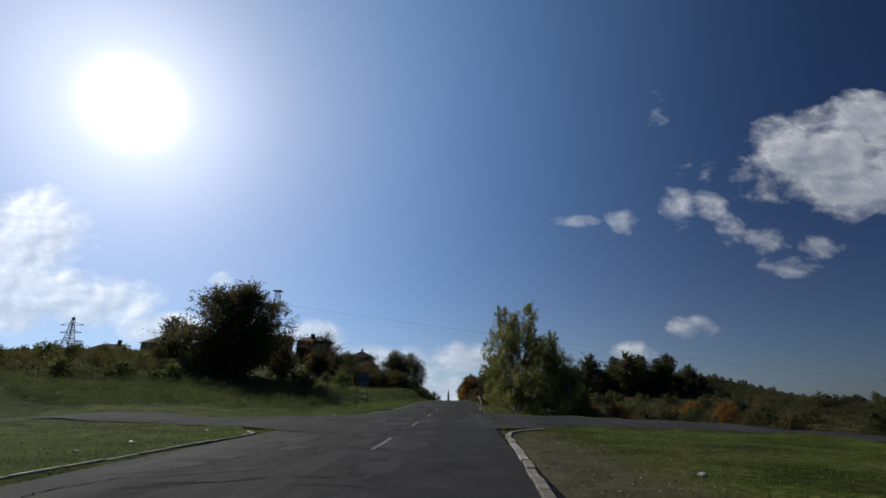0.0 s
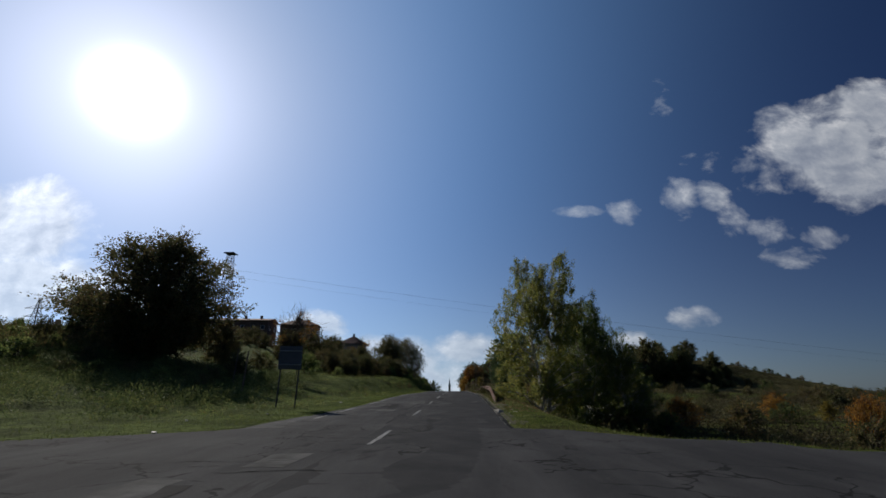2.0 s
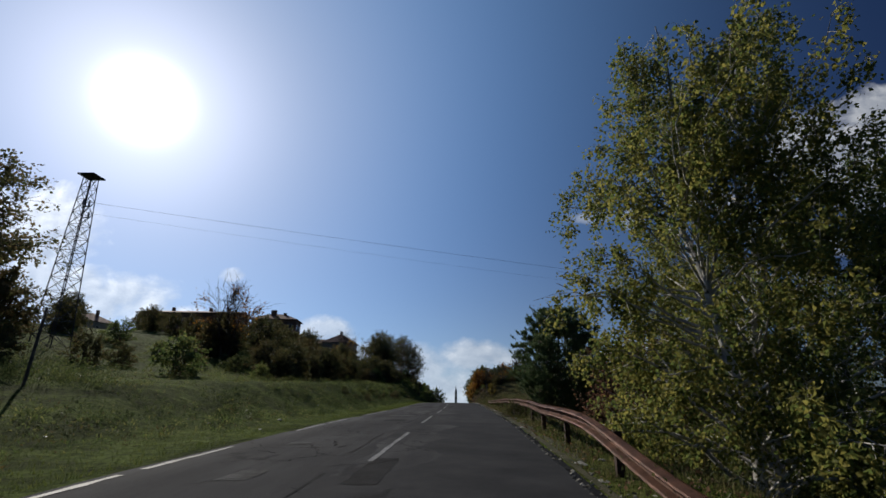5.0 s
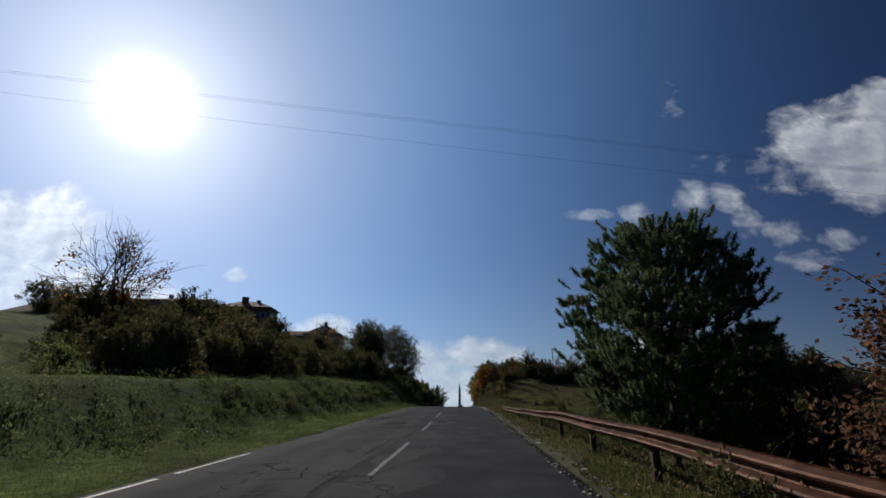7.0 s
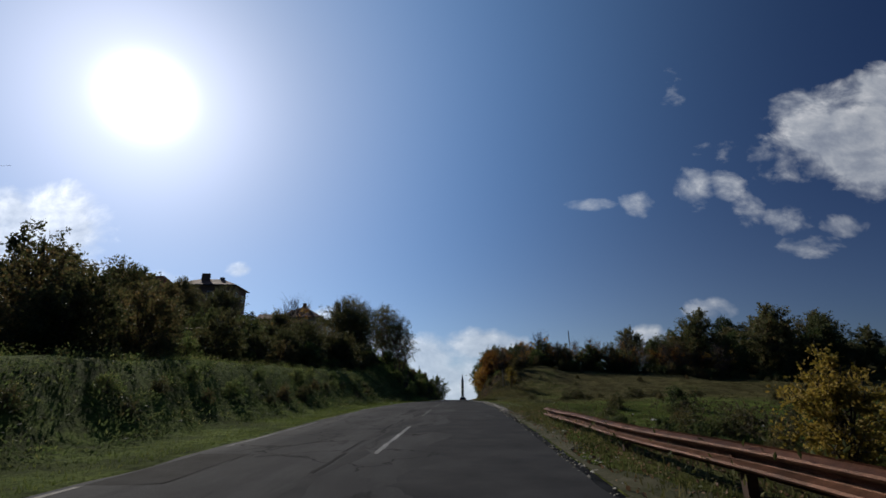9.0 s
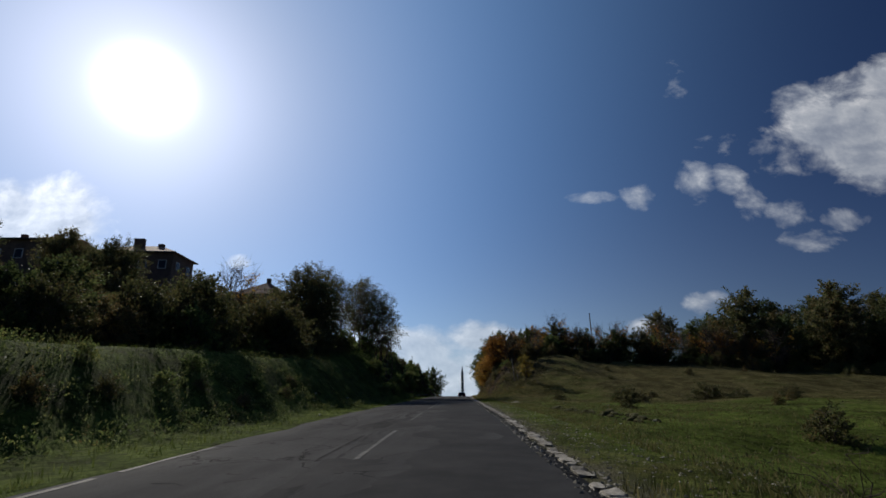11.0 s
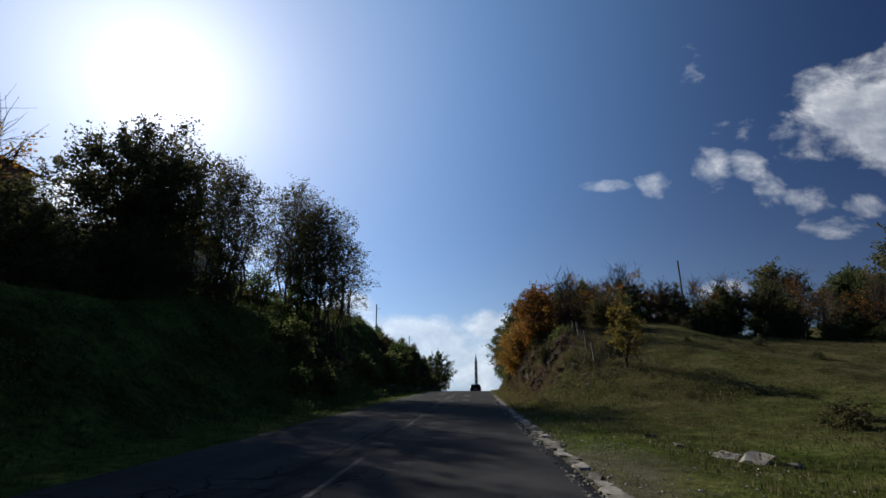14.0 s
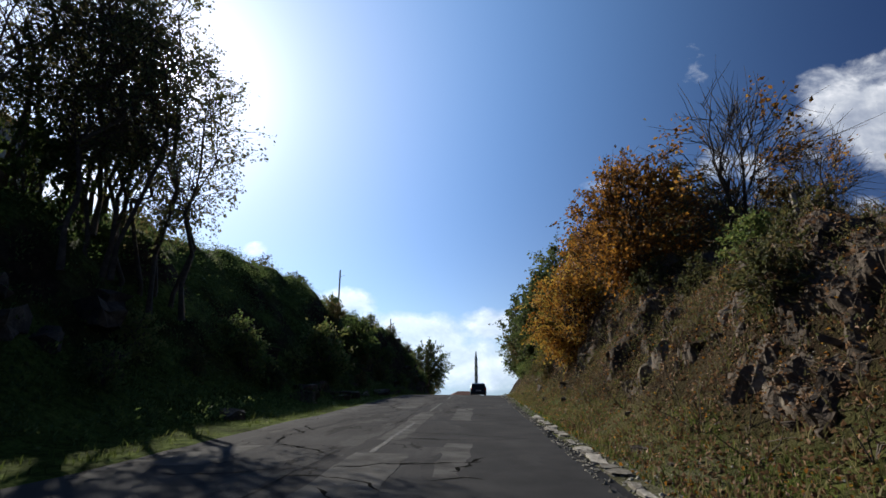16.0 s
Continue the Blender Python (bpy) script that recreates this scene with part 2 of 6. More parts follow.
    # leaf mould and bare earth in the far cutting
    mould = k.math("MULTIPLY", k.math("MULTIPLY", k.math("SUBTRACT", east.outputs[1], 162.0), 0.12, clamp=True), k.math("MULTIPLY", k.math("SUBTRACT", east.outputs[0], 3.2), 0.6, clamp=True))
    mould = k.math("MULTIPLY", mould, k.math("SUBTRACT", 1.0, k.math("MULTIPLY", k.math("SUBTRACT", east.outputs[0], 10.0), 0.25, clamp=True)))
    mould = k.math("MULTIPLY", mould, k.ramp(k.noise(where, 1.1, 5.0, 0.65), (0.34, (0.5, 0.5, 0.5)), (0.48, (1, 1, 1))))
    col = k.mix(mould, col, k.ramp(k.math("ADD", k.math("MULTIPLY", small, 0.6), k.math("MULTIPLY", mid, 0.4)), (0.32, (0.014, 0.011, 0.007)), (0.5, (0.040, 0.030, 0.018)), (0.7, (0.095, 0.070, 0.045))))
    # cut slopes: bare rock and earth where the ground is steep
    steep = k.add("ShaderNodeSeparateXYZ")
    k.put(steep.inputs[0], k.add("ShaderNodeNewGeometry").outputs["Normal"])
    bare = k.math("MULTIPLY", k.math("SUBTRACT", 0.69, k.math("ADD", steep.outputs[2], k.math("MULTIPLY", k.math("SUBTRACT", mid, 0.5), 0.3))), 6.0, clamp=True)
    rock = k.ramp(k.math("ADD", k.math("MULTIPLY", k.noise(where, 1.3, 6.0, 0.7), 0.7), k.math("MULTIPLY", small, 0.3)), (0.32, (0.010, 0.0075, 0.005)), (0.5, (0.027, 0.019, 0.012)), (0.64, (0.052, 0.038, 0.024)), (0.80, (0.11, 0.088, 0.06)))
    col = k.mix(bare, col, rock)
    k.put(bsdf.inputs["Base Color"], col)
    bsdf.inputs["Roughness"].default_value, bsdf.inputs["Specular IOR Level"].default_value = 0.97, 0.02
    b = k.add("ShaderNodeBump")
    b.inputs["Strength"].default_value, b.inputs["Distance"].default_value = 0.7, 0.12
    k.put(b.inputs["Height"], k.math("ADD", small, k.math("MULTIPLY", mid, 2.0)))
    k.put(bsdf.inputs["Normal"], b.outputs[0])
    return m


def asphalt_material():
    """Old asphalt: worn wheel tracks, darker mended stretches, cracks, loose grit."""
    m = bpy.data.materials.new("old_asphalt")
    m.use_nodes = True
    k = Nodes(m.node_tree)
    bsdf = m.node_tree.nodes["Principled BSDF"]
    where = k.add("ShaderNodeNewGeometry").outputs["Position"]
    long = k.add("ShaderNodeMapping")
    long.inputs["Scale"].default_value = (1.0, 0.12, 1.0)
    k.put(long.inputs[0], where)
    streak, blot, grit = k.noise(long.outputs[0], 1.1, 4.0, 0.6), k.noise(where, 0.28, 4.0, 0.6), k.noise(where, 55.0, 3.0, 0.7)
    fac = k.math("ADD", k.math("MULTIPLY", streak, 0.45), k.math("ADD", k.math("MULTIPLY", blot, 0.35), k.math("MULTIPLY", grit, 0.28)))
    col = k.ramp(fac, (0.36, (0.026, 0.0265, 0.028)), (0.52, (0.040, 0.0405, 0.042)), (0.68, (0.064, 0.064, 0.065)))
    # scabs where the top layer has worn off to paler stone, and tarred places
    flat = k.add("ShaderNodeMapping")
    flat.inputs["Scale"].default_value = (1.0, 0.30, 1.0)
    k.put(flat.inputs[0], where)
    scab = k.ramp(k.math("ADD", k.math("MULTIPLY", k.noise(flat.outputs[0], 0.9, 7.0, 0.68), 0.8), k.math("MULTIPLY", blot, 0.3)), (0.575, (0, 0, 0)), (0.605, (1, 1, 1)))
    along = k.add("ShaderNodeSeparateXYZ")
    k.put(along.inputs[0], where)
    worse = k.math("ADD", 0.28, k.math("MULTIPLY", k.math("MULTIPLY", k.math("SUBTRACT", along.outputs[1], 148.0), 0.07, clamp=True), 0.6))
    col = k.mix(k.math("MULTIPLY", scab, worse), col, k.ramp(grit, (0.3, (0.028, 0.028, 0.029)), (0.7, (0.085, 0.085, 0.084))))
    tar = k.ramp(k.noise(flat.outputs[0], 0.55, 6.0, 0.62, 0.4), (0.36, (1, 1, 1)), (0.40, (0, 0, 0)))
    col = k.mix(k.math("MULTIPLY", tar, 0.55), col, (0.010, 0.010, 0.011))
    crack = k.add("ShaderNodeTexVoronoi")
    crack.feature = "DISTANCE_TO_EDGE"
    crack.inputs["Scale"].default_value = 0.55
    bent = k.add("ShaderNodeVectorMath")
    bent.operation = "ADD"
    warp = k.add("ShaderNodeTexNoise")
    warp.inputs["Scale"].default_value = 1.6
    k.put(warp.inputs["Vector"], where), k.put(bent.inputs[0], where), k.put(bent.inputs[1], warp.outputs["Color"])
    k.put(crack.inputs["Vector"], bent.outputs[0])
    line = k.math("MULTIPLY", k.math("LESS_THAN", crack.outputs["Distance"], 0.012), k.math("GREATER_THAN", k.noise(where, 0.22, 2.0), 0.50))
    col = k.mix(k.math("MULTIPLY", line, 0.8), col, (0.012, 0.012, 0.012))
    k.put(bsdf.inputs["Base Color"], col)
    k.put(bsdf.inputs["Roughness"], k.math("ADD", k.math("MULTIPLY", grit, 0.15), 0.88))
    bsdf.inputs["Specular IOR Level"].default_value = 0.03
    b = k.add("ShaderNodeBump")
    b.inputs["Strength"].default_value, b.inputs["Distance"].default_value = 0.5, 0.02
    k.put(b.inputs["Height"], k.math("SUBTRACT", grit, line))
    k.put(bsdf.inputs["Normal"], b.outputs[0])
    return m


GROUND, ASPHALT = ground_material(), asphalt_material()
# pale mended asphalt, lightened further to suggest sun dapples at the far end
PATCH_OLD = material("patched_asphalt", [(0.36, (0.034, 0.034, 0.034)), (0.50, (0.062, 0.062, 0.061)), (0.66, (0.098, 0.097, 0.095))], 1.8, 50, 0.93, 0.4, spec=0.03)
PATCH_NEW = material("fresh_asphalt", [(0.35, (0.011, 0.011, 0.012)), (0.65, (0.027, 0.027, 0.028))], 2.0, 60, 0.93, 0.4, spec=0.03)
PAINT = material("worn_road_paint", [(0.44, (0.045, 0.045, 0.045)), (0.54, (0.105, 0.105, 0.10)), (0.72, (0.27, 0.27, 0.26))], 4.0, 22, 0.7, 0.2, spread=0.5)
CONCRETE = material("weathered_concrete", [(0.3, (0.09, 0.082, 0.066)), (0.5, (0.20, 0.185, 0.155)), (0.72, (0.33, 0.31, 0.27))], 3.0, 35, 0.9, 0.4, per="object")
RUST = material("rusty_steel", [(0.30, (0.040, 0.019, 0.012)), (0.46, (0.115, 0.052, 0.031)), (0.62, (0.24, 0.115, 0.070)), (0.78, (0.35, 0.23, 0.16))], 3.0, 45, 0.6, 0.3, metal=0.35)
OLDRUST = material("dark_rusted_post_steel", [(0.3, (0.022, 0.014, 0.010)), (0.55, (0.055, 0.030, 0.021)), (0.75, (0.12, 0.065, 0.042))], 4.0, 45, 0.8, 0.3, metal=0.2)
GALV = material("dull_galvanised_steel", [(0.3, (0.16, 0.165, 0.17)), (0.7, (0.34, 0.345, 0.35))], 4.0, 40, 0.5, 0.15, metal=0.6)
DARKSTEEL = material("dark_steel", [(0.3, (0.03, 0.032, 0.035)), (0.7, (0.08, 0.082, 0.085))], 4.0, 40, 0.6, 0.15, metal=0.4)
BARK = material("grey_brown_bark", [(0.3, (0.025, 0.02, 0.015)), (0.55, (0.075, 0.058, 0.042)), (0.75, (0.15, 0.125, 0.10))], 5.0, 28, 0.95, 0.8, per="object")
BIRCHBARK = material("white_birch_bark", [(0.36, (0.03, 0.028, 0.025)), (0.44, (0.35, 0.33, 0.30)), (0.7, (0.62, 0.60, 0.56))], 6.0, 18, 0.85, 0.4)
CONE = material("pale_dry_cone", [(0.3, (0.12, 0.095, 0.065)), (0.7, (0.34, 0.30, 0.23))], 20.0, 60, 0.9, 0.4)
STAKEWOOD = material("pale_stake_wood", [(0.3, (0.13, 0.11, 0.09)), (0.7, (0.34, 0.30, 0.25))], 6.0, 40, 0.95, 0.4)
POLEWOOD = material("weathered_pole_wood", [(0.3, (0.05, 0.04, 0.032)), (0.7, (0.17, 0.145, 0.12))], 6.0, 40, 0.95, 0.4)
ROCK = material("broken_cut_rock", [(0.3, (0.022, 0.017, 0.012)), (0.44, (0.050, 0.037, 0.026)), (0.55, (0.095, 0.074, 0.054)), (0.70, (0.24, 0.21, 0.165))], 1.3, 9, 0.95, 0.7, wide=0.5)
STONE = material("pale_field_stone", [(0.3, (0.16, 0.15, 0.13)), (0.7, (0.50, 0.48, 0.43))], 4.0, 25, 0.9, 0.4, per="object")
PLASTER = material("grey_plaster", [(0.3, (0.20, 0.19, 0.18)), (0.7, (0.40, 0.385, 0.36))], 1.5, 12, 0.9, 0.25)
BRICKWALL = material("dull_brown_brickwork", [(0.3, (0.10, 0.065, 0.05)), (0.7, (0.24, 0.16, 0.12))], 1.2, 16, 0.9, 0.3)
TILE = material("faded_roof_tile", [(0.3, (0.10, 0.045, 0.03)), (0.7, (0.27, 0.13, 0.09))], 1.5, 9, 0.85, 0.4)
WHITEWALL = material("white_render", [(0.3, (0.55, 0.54, 0.52)), (0.7, (0.78, 0.77, 0.75))], 1.0, 8, 0.8, 0.1)
LEAD = material("grey_lead_sheet", [(0.3, (0.16, 0.17, 0.18)), (0.7, (0.28, 0.29, 0.30))], 1.0, 10, 0.5, 0.1, metal=0.4)
SIGNBACK = material("grey_sign_back", [(0.3, (0.07, 0.075, 0.085)), (0.7, (0.13, 0.135, 0.145))], 2.0, 30, 0.5, 0.1, metal=0.3)
CARPAINT = material("dark_blue_car_paint", [(0.3, (0.010, 0.014, 0.022)), (0.7, (0.022, 0.028, 0.04))], 3.0, 60, 0.3, 0.0)
GLASS = material("dark_window_glass", [(0.3, (0.012, 0.014, 0.016)), (0.7, (0.02, 0.022, 0.025))], 2.0, 20, 0.12, 0.0)
CRACK = material("open_asphalt_crack", [(0.3, (0.006, 0.006, 0.006)), (0.7, (0.016, 0.016, 0.015))], 6.0, 40, 0.98, 0.2, spec=0.0)
RUBBER = material("black_rubber", [(0.3, (0.012, 0.012, 0.012)), (0.7, (0.03, 0.03, 0.03))], 6.0, 40, 0.9, 0.2)
REDLENS = material("red_lamp_lens", [(0.3, (0.22, 0.01, 0.01)), (0.7, (0.35, 0.02, 0.02))], 6.0, 40, 0.25, 0.0)
GRAVEL = material("pale_dirt_gravel", [(0.28, (0.018, 0.021, 0.008)), (0.42, (0.034, 0.038, 0.014)), (0.52, (0.058, 0.054, 0.030)), (0.72, (0.13, 0.118, 0.082))], 1.4, 30, 0.95, 0.6, spread=0.5, spec=0.08)
CLOD = material("dark_turned_earth", [(0.3, (0.026, 0.027, 0.012)), (0.5, (0.055, 0.055, 0.025)), (0.72, (0.12, 0.108, 0.058))], 3.0, 22, 0.95, 0.8, spec=0.08)
LITTER = material("pale_litter", [(0.3, (0.22, 0.22, 0.21)), (0.7, (0.5, 0.49, 0.47))], 6.0, 40, 0.6, 0.1, per="object")
LEAF_OAK = leaf_material("dark_autumn_leaf", [(0.2, (0.048, 0.064, 0.028)), (0.5, (0.105, 0.112, 0.045)), (0.8, (0.185, 0.130, 0.062))], 0.45)
LEAF_GREEN = leaf_material("green_leaf", [(0.2, (0.048, 0.080, 0.026)), (0.5, (0.105, 0.148, 0.044)), (0.8, (0.225, 0.220, 0.075))], 0.55)
LEAF_BIRCH = leaf_material("yellowing_birch_leaf", [(0.2, (0.045, 0.075, 0.024)), (0.5, (0.120, 0.155, 0.044)), (0.8, (0.27, 0.245, 0.065))], 0.62)
LEAF_ORANGE = leaf_material("orange_autumn_leaf", [(0.15, (0.07, 0.045, 0.014)), (0.38, (0.22, 0.095, 0.022)), (0.58, (0.40, 0.19, 0.03)), (0.78, (0.42, 0.30, 0.06)), (0.95, (0.24, 0.24, 0.06))], 0.45)
LEAF_RED = leaf_material("brown_red_leaf", [(0.2, (0.040, 0.042, 0.024)), (0.45, (0.095, 0.060, 0.042)), (0.65, (0.16, 0.078, 0.055)), (0.9, (0.30, 0.16, 0.07))], 0.5)
LEAF_YELLOW = leaf_material("yellow_green_leaf", [(0.2, (0.09, 0.085, 0.018)), (0.5, (0.22, 0.17, 0.03)), (0.8, (0.32, 0.22, 0.05))], 0.45)
NEEDLE = leaf_material("dark_pine_needle", [(0.2, (0.034, 0.072, 0.036)), (0.5, (0.092, 0.145, 0.066)), (0.8, (0.24, 0.28, 0.13))], 0.35)
STRAW = leaf_material("dry_grass_blade", [(0.2, (0.039, 0.051, 0.014)), (0.5, (0.101, 0.098, 0.035)), (0.8, (0.211, 0.179, 0.086))], 0.4)
BLADE = leaf_material("green_grass_blade", [(0.2, (0.036, 0.055, 0.012)), (0.5, (0.082, 0.110, 0.024)), (0.8, (0.150, 0.160, 0.048))], 0.5)
# the green leaf darkened in its colour, to offset full sun on the hedge
LEAF_DULL = leaf_material("dull_green_leaf", [(0.2, (0.032, 0.046, 0.018)), (0.5, (0.072, 0.098, 0.034)), (0.8, (0.14, 0.145, 0.050))], 0.5)
LEAF_DRY = leaf_material("dry_fallen_leaf", [(0.2, (0.07, 0.045, 0.028)), (0.5, (0.20, 0.115, 0.062)), (0.75, (0.38, 0.25, 0.15)), (0.95, (0.55, 0.44, 0.33))], 0.25)
PAINT_FADED = material("nearly_gone_road_paint", [(0.46, (0.022, 0.022, 0.022)), (0.58, (0.06, 0.06, 0.058)), (0.74, (0.20, 0.20, 0.195))], 4.0, 22, 0.8, 0.2, spread=0.5, spec=0.15)
LEAF_SCRUB = leaf_material("brown_scrub_leaf", [(0.2, (0.040, 0.038, 0.020)), (0.5, (0.085, 0.074, 0.038)), (0.8, (0.155, 0.120, 0.065))], 0.4)
LEAF_AUTUMN = leaf_material("olive_brown_leaf", [(0.2, (0.042, 0.052, 0.022)), (0.45, (0.085, 0.092, 0.034)), (0.65, (0.132, 0.108, 0.044)), (0.88, (0.21, 0.135, 0.055))], 0.4)

# ---- the lie of the land ----
def smooth(a, b, v):
    t = np.clip((np.asarray(v, float) - a) / (b - a), 0, 1)
    return t * t * (3 - 2 * t)


def curve(knots):
    xs, ys = np.array([k[0] for k in knots], float), np.array([k[1] for k in knots], float)

    def at(v):
        v = np.asarray(v, float)
        return (np.interp(v - 6, xs, ys) + 2 * np.interp(v, xs, ys) + np.interp(v + 6, xs, ys)) / 4

    return at


road_z = curve([(-80, 0), (30, 0.0), (62, 0.32), (83, 0.12), (108, -0.02), (125, -0.5), (149, -1.42), (162, -1.92), (198, -3.2), (225, -5.6), (280, -11.5), (420, -26), (900, -76)])
road_x = curve([(-80, -5.0), (0, -2.55), (20, -1.95), (40, -1.25), (60, -0.7), (80, -0.35), (105, -0.3), (125, -0.5), (145, -0.75), (165, -1.0), (200, -0.9), (260, -0.6), (900, -2)])
RIGHT, LEFT = 3.5, 3.6
bank_rise = curve([(20, 0.0), (45, 0.5), (70, 1.6), (100, 2.1), (130, 2.95), (150, 3.9), (165, 5.6), (185, 8.4), (200, 8.6), (215, 7.7), (228, 7.0), (240, 5.5), (250, 1.0), (300, 0)])
bank_wide = curve([(20, 16), (45, 11), (65, 9), (85, 8.4), (130, 8.6), (150, 8.2), (165, 9), (185, 12), (205, 9), (220, 5.5), (300, 5.5)])
upper_rise = curve([(-60, 1), (20, 2.0), (45, 3), (80, 5.2), (120, 7.5), (180, 8.0), (230, 6), (300, 2)])


def left_extra(y):
    """The carriageway is wider on its left before the crossing."""
    return 1.0 * (1 - smooth(30, 44, y))


def bumps(x, y, scale, seed=0.0):
    """Smooth waves that do not repeat over the place, from about -1 to 1."""
    x, y = np.asarray(x, float) * scale, np.asarray(y, float) * scale
    return (np.sin(x * 1.0 + 1.3 * np.sin(y * 0.7 + seed)) + np.sin(y * 1.17 + 1.7 * np.sin(x * 0.53 + seed * 2)) + 0.6 * np.sin((x + y) * 2.1 + seed * 3 + np.sin(x * 1.9))) / 2.6


LATTICE = np.random.default_rng(5).uniform(-1, 1, (256, 256))


def grain(x, y, size):
    """Smooth random relief of that grain in metres, from -1 to 1."""
    x, y = np.asarray(x, float) / size, np.asarray(y, float) / size
    i, j = np.floor(x).astype(int), np.floor(y).astype(int)
    u, v = x - i, y - j
    u, v = u * u * (3 - 2 * u), v * v * (3 - 2 * v)
    a, b, c, d = (LATTICE[(i + p) % 256, (j + q) % 256] for p, q in ((0, 0), (1, 0), (0, 1), (1, 1)))
    return (a * (1 - u) + b * u) * (1 - v) + (c * (1 - u) + d * u) * v


def land_z(x, y):
    """Height of the ground at x, y."""
    x, y = np.asarray(x, float), np.asarray(y, float)
    c, base = road_x(y), road_z(y)
    right, left = x - c - RIGHT, c - LEFT - x
    z = base + 0.0 * x
    # left: verge, bank, upper hill with the houses
    w = bank_wide(y)
    steep = smooth(58, 76, y) * (1 - smooth(140, 158, y))
    face = np.clip((left - 1.7 - 0.3 * steep) / ((1 - 0.20 * steep) * w - 1.7 - 0.3 * steep), 0, 1)
    lz = bank_rise(y) * face * face * (3 - 2 * face) + upper_rise(y) * smooth(w * 0.9, w + 36, left)
    lz = lz * smooth(28, 46, y + 0.25 * np.minimum(left, 60)) + 0.0
    lz += smooth(150, 165, y) * (1 - smooth(215, 240, y)) * smooth(1.5, 5, left) * (0.7 * grain(x, y, 3.1) + 0.4 * grain(x, y, 1.3))
    # right: slope down by the side road, gully, field that climbs to the hedge, cutting
    gully = -2.6 * smooth(1.4, 7.5, right) * smooth(30, 44, y + 0.35 * right) * (1 - smooth(96, 124, y)) * (1 - 0.75 * smooth(20, 60, right))
    rz = gully - 1.6 * smooth(3, 40, right) * (1 - smooth(30, 50, y)) - 2.2 * smooth(30, 100, right) * (1 - smooth(60, 130, y))
    field = 6.3 * smooth(142, 205, y - 0.05 * right) * smooth(3.0, 17, right) * (1 - 0.45 * smooth(25, 70, right))
    rise = 13.0 * smooth(30, 85, right) * (1 - smooth(95, 190, right)) * smooth(190, 226, y) - 2.5 * smooth(90, 170, right)
    cut = 5.1 * smooth(0.9, 4.8, right) * smooth(151, 182, y) * (1 - smooth(212, 236, y)) * (1 - 0.9 * smooth(6, 22, right))
    cut += smooth(158, 168, y) * smooth(1.2, 3, right) * (1 - smooth(7, 12, right)) * (0.55 * grain(x, y, 2.3) + 0.30 * grain(x + 40, y, 1.15))
    rz = rz + field * (1 - 0.55 * smooth(158, 171, y) * (1 - smooth(4, 18, right))) + rise + cut
    rz *= 1 - 0.75 * smooth(240, 320, y)
    z = z + np.where(left > 0, lz, 0) + np.where(right > 0, rz, 0)
    z += (0.10 * grain(x, y, 2.7) + np.where(left > 0, 0.015, 0.05) * grain(x, y, 0.9)) * np.maximum(smooth(1.5, 6, left), smooth(1.5, 6, right))
    z += 0.4 * grain(x, y, 9.0) * np.maximum(smooth(6, 20, left), smooth(8, 25, right))
    far = np.hypot(np.maximum(np.abs(x) - 150, 0), np.maximum(np.maximum(y - 300, -60 - y), 0))
    z = z - 60 * smooth(60, 1500, far) - 0.1 * np.maximum(y - 900, 0)
    return z


def mesh_object(name, verts, faces, mat, smooth_=False, parent=None):
    me = bpy.data.meshes.new(name)
    verts, faces = np.asarray(verts, np.float32), np.asarray(faces, np.int32)
    n, k = faces.shape
    me.vertices.add(len(verts)), me.loops.add(n * k), me.polygons.add(n)
    me.vertices.foreach_set("co", verts.ravel())
    me.loops.foreach_set("vertex_index", faces.ravel())
    me.polygons.foreach_set("loop_start", np.arange(n, dtype=np.int32) * k)
    me.polygons.foreach_set("use_smooth", np.full(n, smooth_))
    me.update(calc_edges=True)
    me.materials.append(mat)
    ob = new(name, me)
    ob.parent = parent
    return ob


def part(name, bm, mat, parent=None, label=""):
    me = bpy.data.meshes.new(name)
    bm.to_mesh(me)
    bm.free()
    me.materials.append(mat)
    ob = new(name, me)
    ob.parent = parent
    return tagged(ob, label)


def grid_faces(rows, cols):
    i = np.arange(rows - 1)[:, None] * cols + np.arange(cols - 1)[None, :]
    return np.stack([i, i + 1, i + cols + 1, i + cols], -1).reshape(-1, 4)


def build_ground():
    """One sheet to the horizon; its columns follow the road, which lies in a shallow bed."""
    near = np.concatenate([np.arange(3.6, 16, 0.4), np.arange(16, 40, 1.0), np.arange(40, 120, 3.0), np.geomspace(122, 3200, 22)])
    u = np.concatenate([-near[::-1] - 0.02, np.linspace(-3.2, 3.1, 5), near - 0.1])
    v = np.concatenate([-np.geomspace(2500, 50, 14), np.arange(-42, 20, 2.0), np.arange(20, 262, 0.6), np.arange(264, 330, 4.0), np.geomspace(340, 4200, 30)])
    uu, vv = np.meshgrid(u, v)
    fade = 1 - smooth(300, 700, np.abs(vv))
    xx = road_x(np.clip(vv, -80, 900)) * fade + uu
    zz = land_z(xx, vv)
    bed = (uu > -LEFT + 0.05) & (uu < RIGHT - 0.05)
    bed |= (uu <= 0) & (uu > -LEFT - left_extra(vv) + 0.1)
    zz = np.where(bed, zz - 0.10, zz + 0.015)
    # beds of the two side roads
    zz = np.where(side_road_inside(xx, vv), zz - 0.09, zz)
    ob = mesh_object("ground", np.stack([xx, vv, zz], -1).reshape(-1, 3), grid_faces(*uu.shape), GROUND, True)
    return tagged(ob, "rough autumn grassland with banks and cut slopes", "ground", kind="structure")


